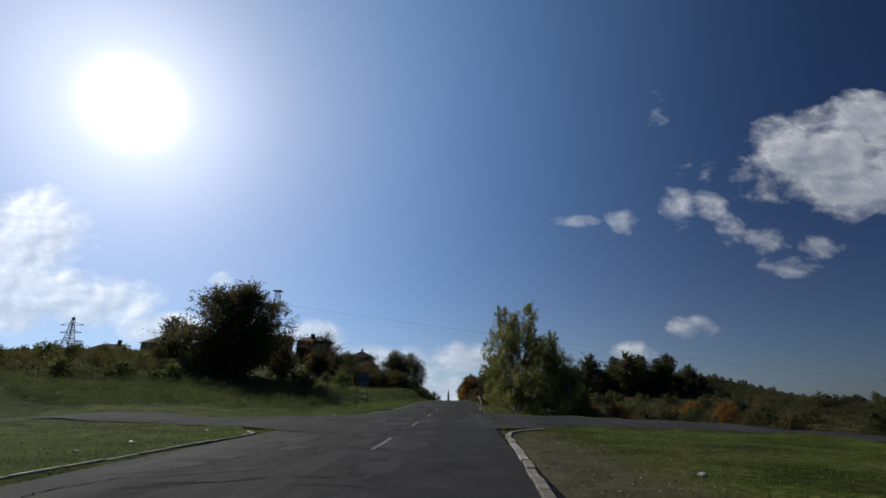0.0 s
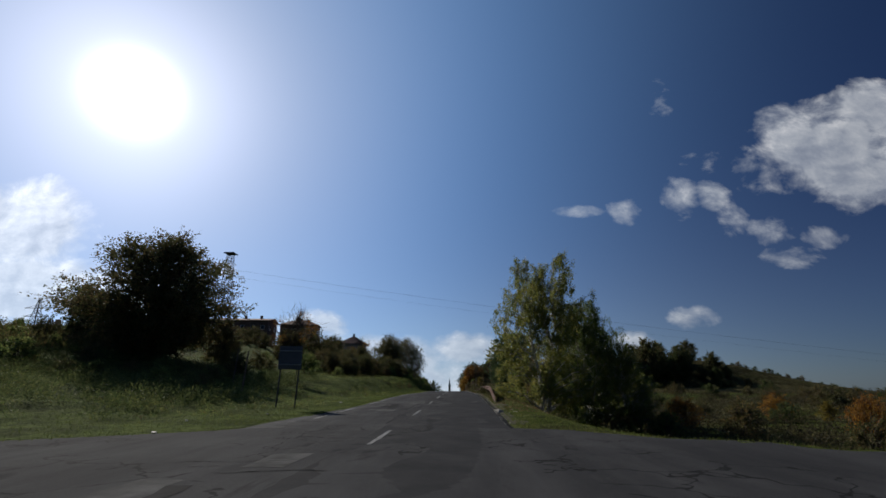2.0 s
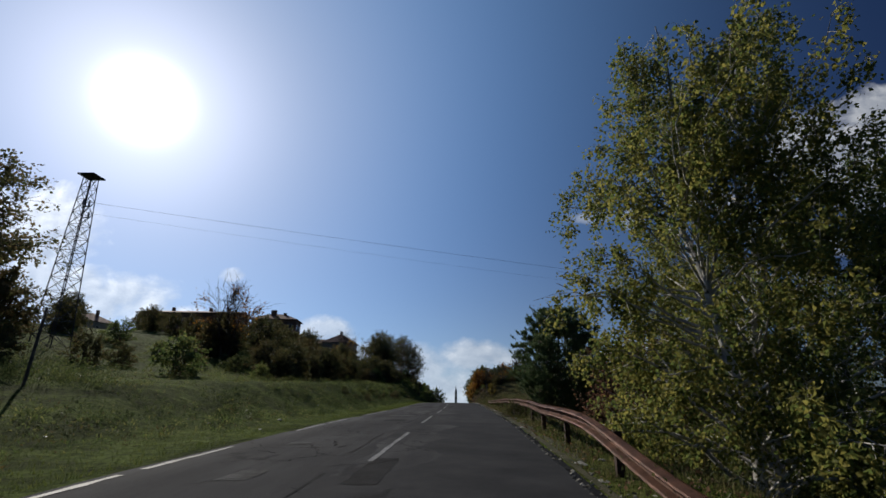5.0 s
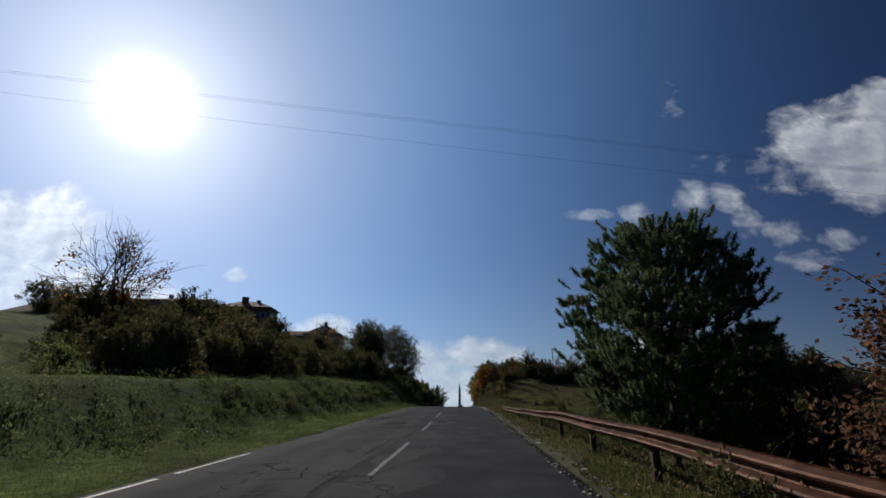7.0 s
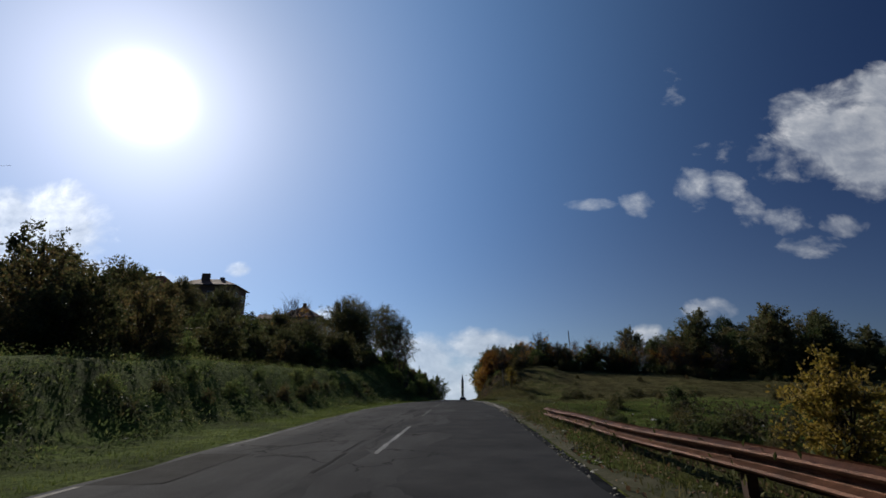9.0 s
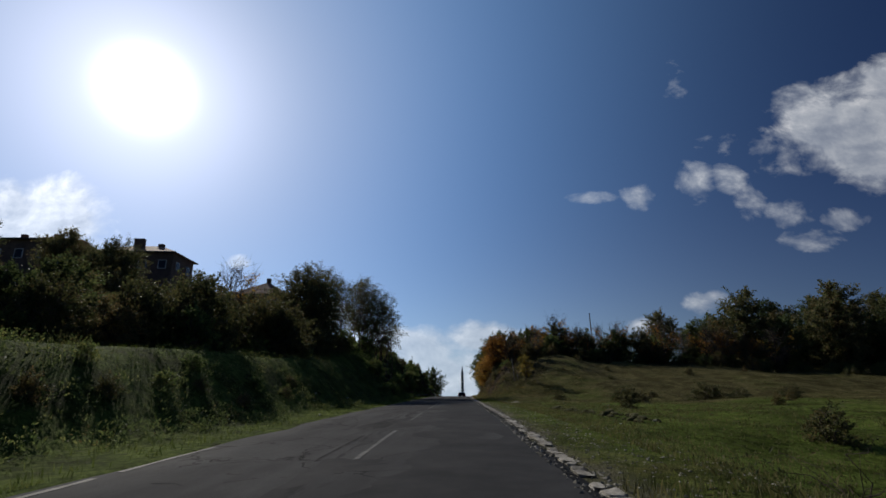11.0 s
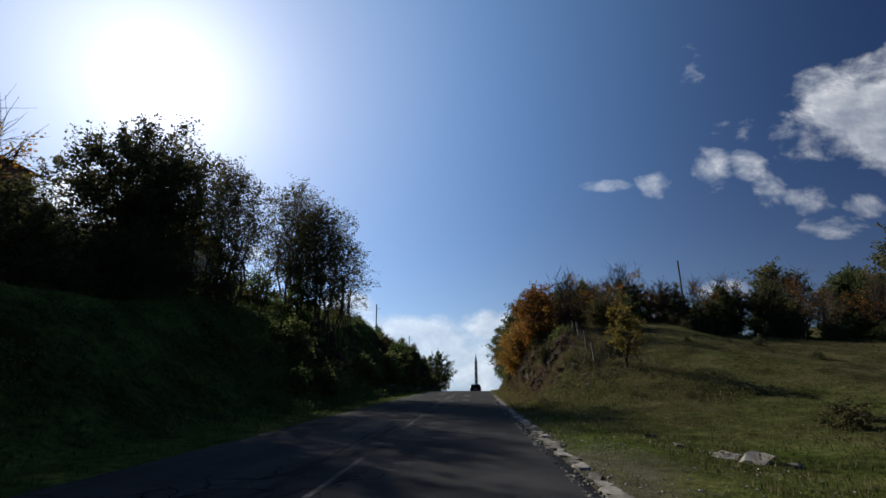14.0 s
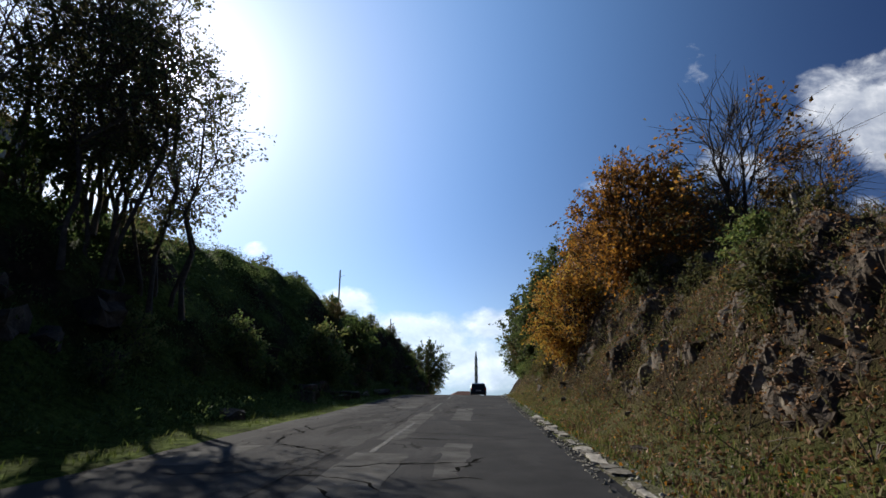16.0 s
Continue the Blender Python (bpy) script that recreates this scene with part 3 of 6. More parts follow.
# side roads: middle line from the main road outward, half width near and far
SIDES = {"right": ((1.0, 26.0), (140.0, 1.26), 6.8, 3.8), "left": ((-4.5, 25.0), (-140.0, 29.88), 7.6, 2.8)}


def side_frame(key, x, y):
    (ax, ay), (bx, by), wide, thin = SIDES[key]
    dx, dy = bx - ax, by - ay
    length = math.hypot(dx, dy)
    along = ((x - ax) * dx + (y - ay) * dy) / length
    off = ((x - ax) * -dy + (y - ay) * dx) / length
    return along, off, thin + (wide - thin) * (1 - smooth(0, 11, along)) ** 2, length


def side_road_inside(x, y):
    hit = np.zeros(np.shape(x), bool)
    for key in SIDES:
        along, off, half, length = side_frame(key, x, y)
        hit |= (along > -1.5) & (along < length) & (np.abs(off) < half - 0.25)
    return hit


def build_side_road(key):
    (ax, ay), (bx, by), wide, thin = SIDES[key]
    length = math.hypot(bx - ax, by - ay)
    d, n = Vector(((bx - ax) / length, (by - ay) / length)), Vector((-(by - ay) / length, (bx - ax) / length))
    verts, cols = [], 11
    steps = np.concatenate([np.arange(-1.5, 20, 0.7), np.arange(20, length, 2.5)])
    for s in steps:
        half = thin + (wide - thin) * (1 - float(smooth(0, 11, s))) ** 2
        for j in range(cols):
            o = (j / (cols - 1) * 2 - 1) * (half + 0.10 * math.sin(s * 1.7) + 0.06 * math.sin(s * 4.3 + 1))
            x, y = ax + d.x * s + n.x * o, ay + d.y * s + n.y * o
            verts.append((x, y, float(land_z(x, y)) + 0.022))
    ob = mesh_object("side_road", verts, grid_faces(len(steps), cols), ASPHALT, True)
    return tagged(ob, "worn grey asphalt side road joining the crossing", "road", kind="structure")


def build_road():
    """The main carriageway: a slightly crowned slab with ragged edges."""
    v = np.concatenate([np.arange(-60, 20, 2.0), np.arange(20, 262, 0.7), np.arange(262, 420, 4.0)])
    u = np.array([-LEFT - 0.05, -LEFT, -2.6, -1.7, -0.8, 0, 0.8, 1.7, 2.6, RIGHT, RIGHT + 0.05])
    rng = np.random.default_rng(3)
    rag_l, rag_r = np.convolve(rng.normal(0, 0.14, len(v)), [0.3, 0.4, 0.3], "same"), np.convolve(rng.normal(0, 0.09, len(v)), [0.3, 0.4, 0.3], "same")
    uu, vv = np.meshgrid(u, v)
    uu[:, :2] += rag_l[:, None] - left_extra(v)[:, None]
    uu[:, -2:] += rag_r[:, None]
    zz = road_z(vv) + 0.035 - 0.012 * np.abs(uu) * 0.6 + 0.006 * bumps(uu * 3, vv, 0.8)
    zz[:, 0] -= 0.12
    zz[:, -1] -= 0.12
    xx = road_x(vv) + uu
    ob = mesh_object("road", np.stack([xx, vv, zz], -1).reshape(-1, 3), grid_faces(*uu.shape), ASPHALT, True)
    return tagged(ob, "cracked and patched two-lane asphalt country road", "road", kind="structure")


def road_top(u, y):
    return float(road_z(y)) + 0.035 - 0.0072 * abs(u) + 0.006 * float(bumps(u * 3, y, 0.8))


build_ground()
build_side_road("right")
build_side_road("left")
build_road()

# ---- trees and shrubs ----
def tubes(paths, sides=5):
    """Tapered tubes along paths of (points, radii), as arrays of corners and faces."""
    vs, fs, base = [], [], 0
    ang = np.linspace(0, 2 * np.pi, sides, endpoint=False)
    for pts, rad in paths:
        pts, rad = np.asarray(pts, float), np.asarray(rad, float)
        way = np.gradient(pts, axis=0)
        way /= np.linalg.norm(way, axis=1)[:, None] + 1e-9
        ref = np.where(np.abs(way[:, 2:3]) > 0.9, np.array([[1.0, 0, 0]]), np.array([[0, 0, 1.0]]))
        a = np.cross(way, ref)
        a /= np.linalg.norm(a, axis=1)[:, None] + 1e-9
        b = np.cross(way, a)
        ring = pts[:, None] + rad[:, None, None] * (np.cos(ang)[None, :, None] * a[:, None] + np.sin(ang)[None, :, None] * b[:, None])
        vs.append(ring.reshape(-1, 3))
        n = len(pts)
        i = np.arange(n - 1)[:, None] * sides + np.arange(sides)[None, :]
        j = np.arange(n - 1)[:, None] * sides + (np.arange(sides)[None, :] + 1) % sides
        fs.append(np.stack([i, j, j + sides, i + sides], -1).reshape(-1, 4) + base)
        base += n * sides
    return np.concatenate(vs), np.concatenate(fs)


def leaves(rng, centres, size, long=1.5, droop=0.0, way=None):
    """A folded leaf of two triangles at every centre, turned at random, or hanging."""
    n = len(centres)
    a = rng.normal(size=(n, 3))
    if way is not None:
        a = a * 0.35 + way
    a[:, 2] -= droop
    a /= np.linalg.norm(a, axis=1)[:, None] + 1e-9
    b = np.cross(a, rng.normal(size=(n, 3)))
    b /= np.linalg.norm(b, axis=1)[:, None] + 1e-9
    s = size * rng.uniform(0.6, 1.35, n)[:, None]
    c = np.cross(a, b) * s * 0.22
    p0, p1, p2, p3 = centres, centres + a * s * long * 0.5 + b * s * 0.5 + c, centres + a * s * long, centres + a * s * long * 0.5 - b * s * 0.5 + c
    return np.stack([p0, p1, p2, p3], 1).reshape(-1, 3), np.arange(n * 4).reshape(-1, 4)


def bend(rng, a, b, wob, sag=0.0, n=6):
    t = np.linspace(0, 1, n)[:, None]
    a, b = np.asarray(a, float), np.asarray(b, float)
    w = rng.normal(0, wob, (n, 3)) * np.sin(np.pi * t) * np.linalg.norm(b - a)
    p = a + (b - a) * t + w
    p[:, 2] += sag * np.sin(np.pi * t[:, 0]) * np.linalg.norm(b - a)
    return p


def broadleaf(name, label, seed, height, reach, bole, stems, limbs, clump, per, size, leaf, bark, category="tree", lean=0.0, low=0.25, flat=1.0, bare=0.0, lobes=0.28, twigs=0, high=0.12, slim=1.0, apart=0.35):
    """Trunk or stems, limbs to points of an uneven crown, leafy sprays along the outer part of every limb."""
    rng = np.random.default_rng(seed)
    root = tagged(new(name), label, category)
    paths, ends, fine = [], [], []
    mid = height * (bole + 1) / 2
    half = height * (1 - bole) / 2
    waves = rng.uniform(0, 6.28, 8)

    def radius(az, up):
        return reach * (1 + lobes * (np.sin(2 * az + waves[0]) * 0.5 + np.sin(3 * az + 2.2 * up + waves[1]) * 0.5 + np.sin(5 * az - 3 * up + waves[2]) * 0.35))

    tops = []
    for s in range(stems):
        az = 6.283 * s / stems + rng.uniform(-0.5, 0.5)
        out = reach * (0.08 if stems == 1 else rng.uniform(0.15, 0.5))
        foot = np.array([math.cos(az), math.sin(az), 0]) * (0 if stems == 1 else min(apart, reach * 0.08) if apart < 0.5 else apart * rng.uniform(0.3, 1.0)) + np.array([0, 0, -0.4])
        tip = np.array([math.cos(az) * out + lean, math.sin(az) * out, height * rng.uniform(0.78, 0.95)])
        p = bend(rng, foot, tip, 0.035, n=9)
        r0 = (height * (0.026 if stems == 1 else 0.015) + 0.03) * min(1.0, slim + 0.15)
        paths.append((p, np.linspace(r0, 0.02, 9) * np.concatenate([[1.35], np.ones(8)])))
        tops.append(p)
    for i in range(limbs):
        up = rng.uniform(-1, 1)
        az = rng.uniform(0, 6.283)
        rr = radius(az, up) * math.sqrt(max(0.02, 1 - up * up)) ** flat * rng.uniform(0.45, 1.0)
        end = np.array([math.cos(az) * rr + lean * (0.5 + up / 2), math.sin(az) * rr, mid + up * half * rng.uniform(0.85, 1.03)])
        p = tops[i % stems]
        start = p[min(8, max(1, int(np.clip((end[2] / height - low) * rng.uniform(0.55, 0.95), high, 0.9) * 9)))]
        q = bend(rng, start, end, 0.05, 0.10)
        r1 = 0.012 * height * rng.uniform(0.35, 0.7) * (1 if stems == 1 else 0.7) * slim
        paths.append((q, np.linspace(r1, 0.012, 6)))
        ends.append((q, clump * rng.uniform(0.7, 1.3)))
    spots, ways = [], []
    core = np.array([lean * 0.5, 0, mid - 0.35 * half])
    for q, c in ends:
        gone = rng.random() < bare
        m = max(6, int(per * rng.uniform(0.6, 1.4)))
        n = max(3, m // 16)
        t = rng.uniform(1.8, 5.0, n)
        i = np.minimum(t.astype(int), 4)
        base = q[i] + (q[i + 1] - q[i]) * (t - i)[:, None]
        way = base - core
        way = way / (np.linalg.norm(way, axis=1)[:, None] + 1e-6) * 0.8 + rng.normal(0, 0.55, (n, 3)) + np.array([0, 0, 0.15])
        way /= np.linalg.norm(way, axis=1)[:, None] + 1e-6
        long = c * rng.uniform(0.6, 1.5, n)
        if twigs:
            for k in range(min(n, twigs + 1)):
                tip = base[k] + way[k] * long[k]
                fine.append((np.stack([base[k], (base[k] + tip) / 2 + rng.normal(0, 0.06, 3) * long[k], tip]), np.array([0.35, 0.22, 0.1]) * 0.05 * slim))
        if gone:
            continue
        pick = rng.integers(0, n, m)
        u = rng.uniform(0.1, 1.0, m)[:, None]
        at = base[pick] + way[pick] * u * long[pick][:, None] + rng.normal(0, 0.13, (m, 3)) * c
        at[:, 2] -= 0.22 * c * u[:, 0] ** 2
        spots.append(at)
        ways.append(way[pick])
    v, f = tubes(paths, 4 if height > 6 else 3)
    if fine:
        v2, f2 = tubes(fine, 3)
        v, f = np.concatenate([v, v2]), np.concatenate([f, f2 + len(v)])
    mesh_object("trunk", v, f, bark, True, root)
    if spots:
        v, f = leaves(rng, np.concatenate(spots), size, 1.5, 0.25, np.concatenate(ways) * 0.5)
        mesh_object("crown", v, f, leaf, False, root)
    return root


def birch(name, label, seed, height, reach):
    """Two white stems, ascending limbs, side branches with short hanging twigs full of small leaves."""
    rng = np.random.default_rng(seed)
    root = tagged(new(name), label, "tree")
    paths, fine, spots = [], [], []
    for s in range(2):
        az = 3.14 * s + 0.3
        top = height * (1.0 - 0.03 * s)
        p = bend(rng, (math.cos(az) * 0.25, math.sin(az) * 0.25, -0.5), (math.cos(az) * reach * 0.27, math.sin(az) * reach * 0.27, top * 0.98), 0.02, n=12)
        paths.append((p, np.linspace(0.17, 0.015, 12)))
        for i in range(62):
            f = rng.uniform(0.10, 1.0)
            j = np.clip(f * rng.uniform(0.55, 0.88), 0.06, 0.97) * 11
            start = p[int(j)] * (1 - j % 1) + p[min(11, int(j) + 1)] * (j % 1)
            az2 = rng.uniform(0, 6.283)
            span = reach * np.interp(f, (0, 0.15, 0.42, 0.72, 0.9, 1.0), (0.62, 0.86, 1.0, 0.74, 0.48, 0.20)) * (1 + 0.14 * math.sin(3 * az2 + 5 * f + s))
            r = span * rng.uniform(0.30, 1.0) ** 0.7
            hub = p[min(11, int(f * 11))] * 0.8
            end = np.array([hub[0] + math.cos(az2) * r, hub[1] + math.sin(az2) * r, top * f * rng.uniform(0.95, 1.02)])
            q = bend(rng, start, end, 0.04, 0.08)
            paths.append((q, np.linspace(0.045 * (1.1 - f) + 0.012, 0.008, 6)))
            for _ in range(9):
                k = rng.uniform(1.5, 5.0)
                a = q[int(k)] + (q[min(5, int(k) + 1)] - q[int(k)]) * (k % 1)
                way = np.array([math.cos(az2), math.sin(az2), 0.35]) * 0.55 + rng.normal(0, 0.6, 3)
                e = a + way * rng.uniform(0.35, 0.9)
                e[2] = max(e[2], 0.6)
                fine.append((np.stack([a, (a + e) / 2 + np.array([0, 0, 0.08]), e]), np.array([0.010, 0.007, 0.004])))
                u = rng.uniform(0.2, 1, 18)[:, None]
                spots.append(a + (e - a) * u + rng.normal(0, 0.10, (18, 3)))
                for _ in range(3):
                    h = a + (e - a) * rng.uniform(0.4, 1.0)
                    drop = rng.uniform(0.2, 0.85)
                    g = h + np.array([rng.normal(0, 0.10), rng.normal(0, 0.10), -drop])
                    g[2] = max(g[2], 0.4)
                    m = int(9 + 17 * drop)
                    u = rng.uniform(0, 1, m)[:, None]
                    spots.append(h + (g - h) * u + rng.normal(0, 0.075, (m, 3)))
    v, f = tubes(paths, 4)
    v2, f2 = tubes(fine, 3)
    mesh_object("trunk", np.concatenate([v, v2]), np.concatenate([f, f2 + len(v)]), BIRCHBARK, True, root)
    v, f = leaves(rng, np.concatenate(spots), 0.078, 1.3, 0.6)
    mesh_object("crown", v, f, LEAF_BIRCH, False, root)
    return root


def pine(name, label, seed, height, reach, whorls=17):
    """Straight trunk, whorls of limbs that turn upward, brushes of needles at their ends."""
    rng = np.random.default_rng(seed)
    root = tagged(new(name), label, "tree")
    trunk = bend(rng, (0, 0, -0.5), (0.1, 0, height * 0.98), 0.008, n=12)
    paths, pos, ways, cones = [(trunk, np.linspace(0.19, 0.02, 12))], [], [], []

    def brush(q, share):
        """Needles pointing outward along the last part of a twig."""
        m = int(115 * share)
        t = rng.uniform(0.1, 1, m) ** 0.8 * (len(q) - 1)
        i = np.minimum(t.astype(int), len(q) - 2)
        w = q[i + 1] - q[i]
        w /= np.linalg.norm(w, axis=1)[:, None] + 1e-9
        pos.append(q[i] + (q[i + 1] - q[i]) * (t - i)[:, None])
        ways.append(w * 0.7 + rng.normal(0, 0.68, (m, 3)))

    for k in range(whorls):
        f = 0.15 + 0.82 * k / (whorls - 1)
        span = reach * max(0.05, 1 - (max(0.0, f - 0.30) / 0.70) ** 3.2) ** 0.60 * (0.34 + 0.70 * min(1, f / 0.42))
        count = 8 if f < 0.8 else 7
        for i in range(count):
            az = 6.283 * i / count + rng.uniform(-0.35, 0.35) + k
            length = span * rng.uniform(0.78, 1.0) + 0.12
            start = np.array([0.1 * f, 0, height * f * 0.97])
            end = start + np.array([math.cos(az) * length, math.sin(az) * length, length * rng.uniform(0.05, 0.28) + 0.12])
            q = bend(rng, start, end, 0.02, -0.07)
            q[-1, 2] += 0.25
            q[-2, 2] += 0.07
            paths.append((q, np.linspace(0.035 * (1.1 - f) + 0.012, 0.008, 6)))
            brush(q[3:], 1.0)
            for _ in range(int(14 + 17 * length / reach)):
                a = q[rng.choice([2, 3, 4, 4, 5, 5, 5])]
                side = rng.normal(0, 0.28, 2) * rng.choice([0.5, 1.25])
                a = a + np.array([side[0], side[1], abs(rng.normal(0, 0.06))])
                e = a + np.array([side[0] * 0.35 + math.cos(az) * 0.12, side[1] * 0.35 + math.sin(az) * 0.12, rng.uniform(0.20, 0.36)])
                tw = bend(rng, a, e, 0.05, -0.10, n=4)
                paths.append((tw, np.linspace(0.016, 0.010, 4)))
                brush(tw, 1.0)
                if rng.random() < 0.11:
                    for _ in range(3):
                        cones.append(tw[0] + rng.normal(0, 0.07, 3))
    v, f = tubes(paths, 4)
    mesh_object("trunk", v, f, BARK, True, root)
    n_pos, n_way = np.concatenate(pos), np.concatenate(ways)
    n_way /= np.linalg.norm(n_way, axis=1)[:, None] + 1e-9
    side = np.cross(n_way, rng.normal(size=n_way.shape))
    side /= np.linalg.norm(side, axis=1)[:, None] + 1e-9
    tri = np.stack([n_pos + side * 0.015, n_pos - side * 0.015, n_pos + n_way * rng.uniform(0.11, 0.19, (len(n_pos), 1))], 1).reshape(-1, 3)
    mesh_object("crown", tri, np.arange(len(tri)).reshape(-1, 3), NEEDLE, False, root)
    drops = [(c + np.array([[0, 0, -0.09], [0, 0, -0.06], [0.01, 0, 0.0], [0, 0, 0.05]]), np.array([0.008, 0.042, 0.036, 0.008])) for c in cones]
    v, f = tubes(drops, 6)
    tagged(mesh_object("cone_cluster", v, f, CONE, True, root), kind="stuff")
    return root


def stand(ob, x, y, turn=0.0, size=1.0, tall=1.0, sink=0.1, z=None):
    """Puts a plant on the ground."""
    ob.matrix_basis = Matrix.LocRotScale((x, y, (float(land_z(x, y)) if z is None else z) - sink), Euler((0, 0, turn)), (size, size, size * tall))
    return ob


def again(ob, x, y, turn=0.0, size=1.0, tall=1.0, sink=0.1, label="", group=""):
    c = copy_thing(ob, Matrix())
    tagged(c, label, "", group)
    return stand(c, x, y, turn, size, tall, sink)



# one of each kind, then copies
stand(broadleaf("broad_tree", "large dark round-crowned tree with autumn brown leaves", 11, 12.3, 8.6, 0.05, 1, 380, 1.3, 190, 0.155, LEAF_OAK, BARK, low=0.06, lobes=0.12, twigs=2), -30.6, 66.5)
round_tree = broadleaf("round_tree", "dark green round-crowned tree on the hill", 12, 10.9, 4.5, 0.10, 1, 150, 1.05, 90, 0.20, LEAF_OAK, BARK, low=0.1)
stand(round_tree, -42.5, 72.0, 2.0, 0.62)
tall_tree = stand(broadleaf("round_tree", "tall dark round-crowned tree at the top of the bank", 12, 11.1, 5.0, 0.12, 2, 250, 1.05, 165, 0.13, LEAF_OAK, BARK, low=0.1, twigs=3), -18.9, 162.0)
open_tree = stand(broadleaf("slender_tree", "slender many-stemmed tree with a fine dark crown", 13, 11.2, 3.5, 0.26, 6, 170, 0.95, 46, 0.095, LEAF_OAK, BARK, low=-0.12, twigs=4, bare=0.05, high=0.36, lobes=0.2, slim=0.36, apart=1.5), -11.3, 174.9, 0.0, 1.02)
green_tree = stand(broadleaf("hedge_tree", "green broad-leaved hedge tree on the hill", 21, 7.0, 3.4, 0.05, 3, 110, 0.9, 75, 0.165, LEAF_DULL, BARK, low=0.05, twigs=1), 47.0, 200.0)
autumn_tree = stand(broadleaf("autumn_tree", "small tree with olive and brown autumn leaves", 22, 6.4, 3.0, 0.05, 4, 95, 0.85, 78, 0.15, LEAF_AUTUMN, BARK, low=0.05, twigs=1), -27.0, 112.0)
birch_tree = stand(birch("birch_tree", "tall birch with hanging yellowing twigs", 14, 13.6, 5.0), 7.6, 56.5)
pine_tree = stand(pine("pine_tree", "dense dark green pine beside the guardrail", 15, 9.3, 3.05), 8.5, 82.3)
bush = stand(broadleaf("shrub", "dark green shrub on the rough bank", 16, 2.4, 1.6, 0.0, 7, 58, 0.55, 46, 0.12, LEAF_GREEN, BARK, "shrub", low=0.05), -17.0, 75.0)
dull_bush = stand(broadleaf("brown_shrub", "low brown and olive shrub among dry grass", 26, 1.9, 1.35, 0.0, 7, 50, 0.46, 42, 0.10, LEAF_AUTUMN, BARK, "shrub", low=0.05, twigs=1), -17.6, 58.0)
orange_bush = stand(broadleaf("orange_shrub", "orange-leaved autumn shrub hanging over the cutting", 17, 5.4, 2.7, 0.0, 7, 150, 0.85, 85, 0.10, LEAF_ORANGE, BARK, "shrub", low=0.05, twigs=5, bare=0.12), 6.6, 178.5, 0.3, 0.9)
red_tree = stand(broadleaf("red_leaved_tree", "low tree with brown-red autumn leaves behind the guardrail", 18, 6.9, 3.1, 0.05, 5, 150, 0.85, 150, 0.095, LEAF_RED, BARK, low=0.05, twigs=2), 12.0, 73.8, 0.0, 1.06)
yellow_bush = stand(broadleaf("yellow_shrub", "yellow-leaved shrub in the gully", 19, 4.4, 1.7, 0.0, 6, 75, 0.65, 80, 0.11, LEAF_YELLOW, BARK, "shrub", low=0.05, twigs=2), 15.2, 102.5)
olive_bush = stand(broadleaf("olive_shrub", "low olive-green shrub on the scrubby slope", 27, 2.0, 1.5, 0.0, 6, 50, 0.52, 42, 0.11, LEAF_DULL, BARK, "shrub", low=0.05), 30.0, 84.0)
bare_tree = stand(broadleaf("bare_tree", "leafless small tree with forked grey branches", 20, 5.2, 2.3, 0.30, 3, 64, 1.0, 130, 0.09, LEAF_ORANGE, BARK, low=0.15, bare=0.88, twigs=8, slim=0.8), 8.6, 175.5)


def belt(seed, count, x0, x1, y0, y1, kinds, sizes, group, near=0.0):
    """Plants scattered over a stretch of ground, clear of the road."""
    rng = np.random.default_rng(seed)
    for i in range(count):
        x, y = rng.uniform(x0, x1), rng.uniform(y0, y1)
        edge = x - float(road_x(y))
        if abs(edge) < 6.0 + near or side_road_inside(np.array(x), np.array(y)):
            continue
        again(kinds[rng.integers(len(kinds))], x, y, rng.uniform(0, 6.28), rng.uniform(*sizes), rng.uniform(0.85, 1.15), 0.15, group=group)


def row_along(seed, ys, off, jitter, kinds, sizes, group):
    """Plants in a row at a distance from the middle of the road (negative: left)."""
    rng = np.random.default_rng(seed)
    for y in ys:
        yy = y + rng.uniform(-1, 1) * jitter
        x = float(road_x(yy)) + off + rng.uniform(-1, 1) * jitter
        again(kinds[rng.integers(len(kinds))], x, yy, rng.uniform(0, 6.28), rng.uniform(*sizes), rng.uniform(0.85, 1.15), 0.15, group=group)


# left hill: trees round the houses, the scrub belt above the bank, low shrubs on it
again(round_tree, -24.5, 69.5, 1.0, 0.5, 0.9, group="trees on the left hill")
for x, y, s in ((-52, 74, 0.36), (-60, 66, 0.30), (-47, 58, 0.30), (-70, 88, 0.48), (-66, 110, 0.6), (-84, 100, 0.5), (-38, 62, 0.42)):
    again(autumn_tree if s < 0.7 else round_tree, x, y, x * 0.3, s, 1.0, group="trees on the left hill")
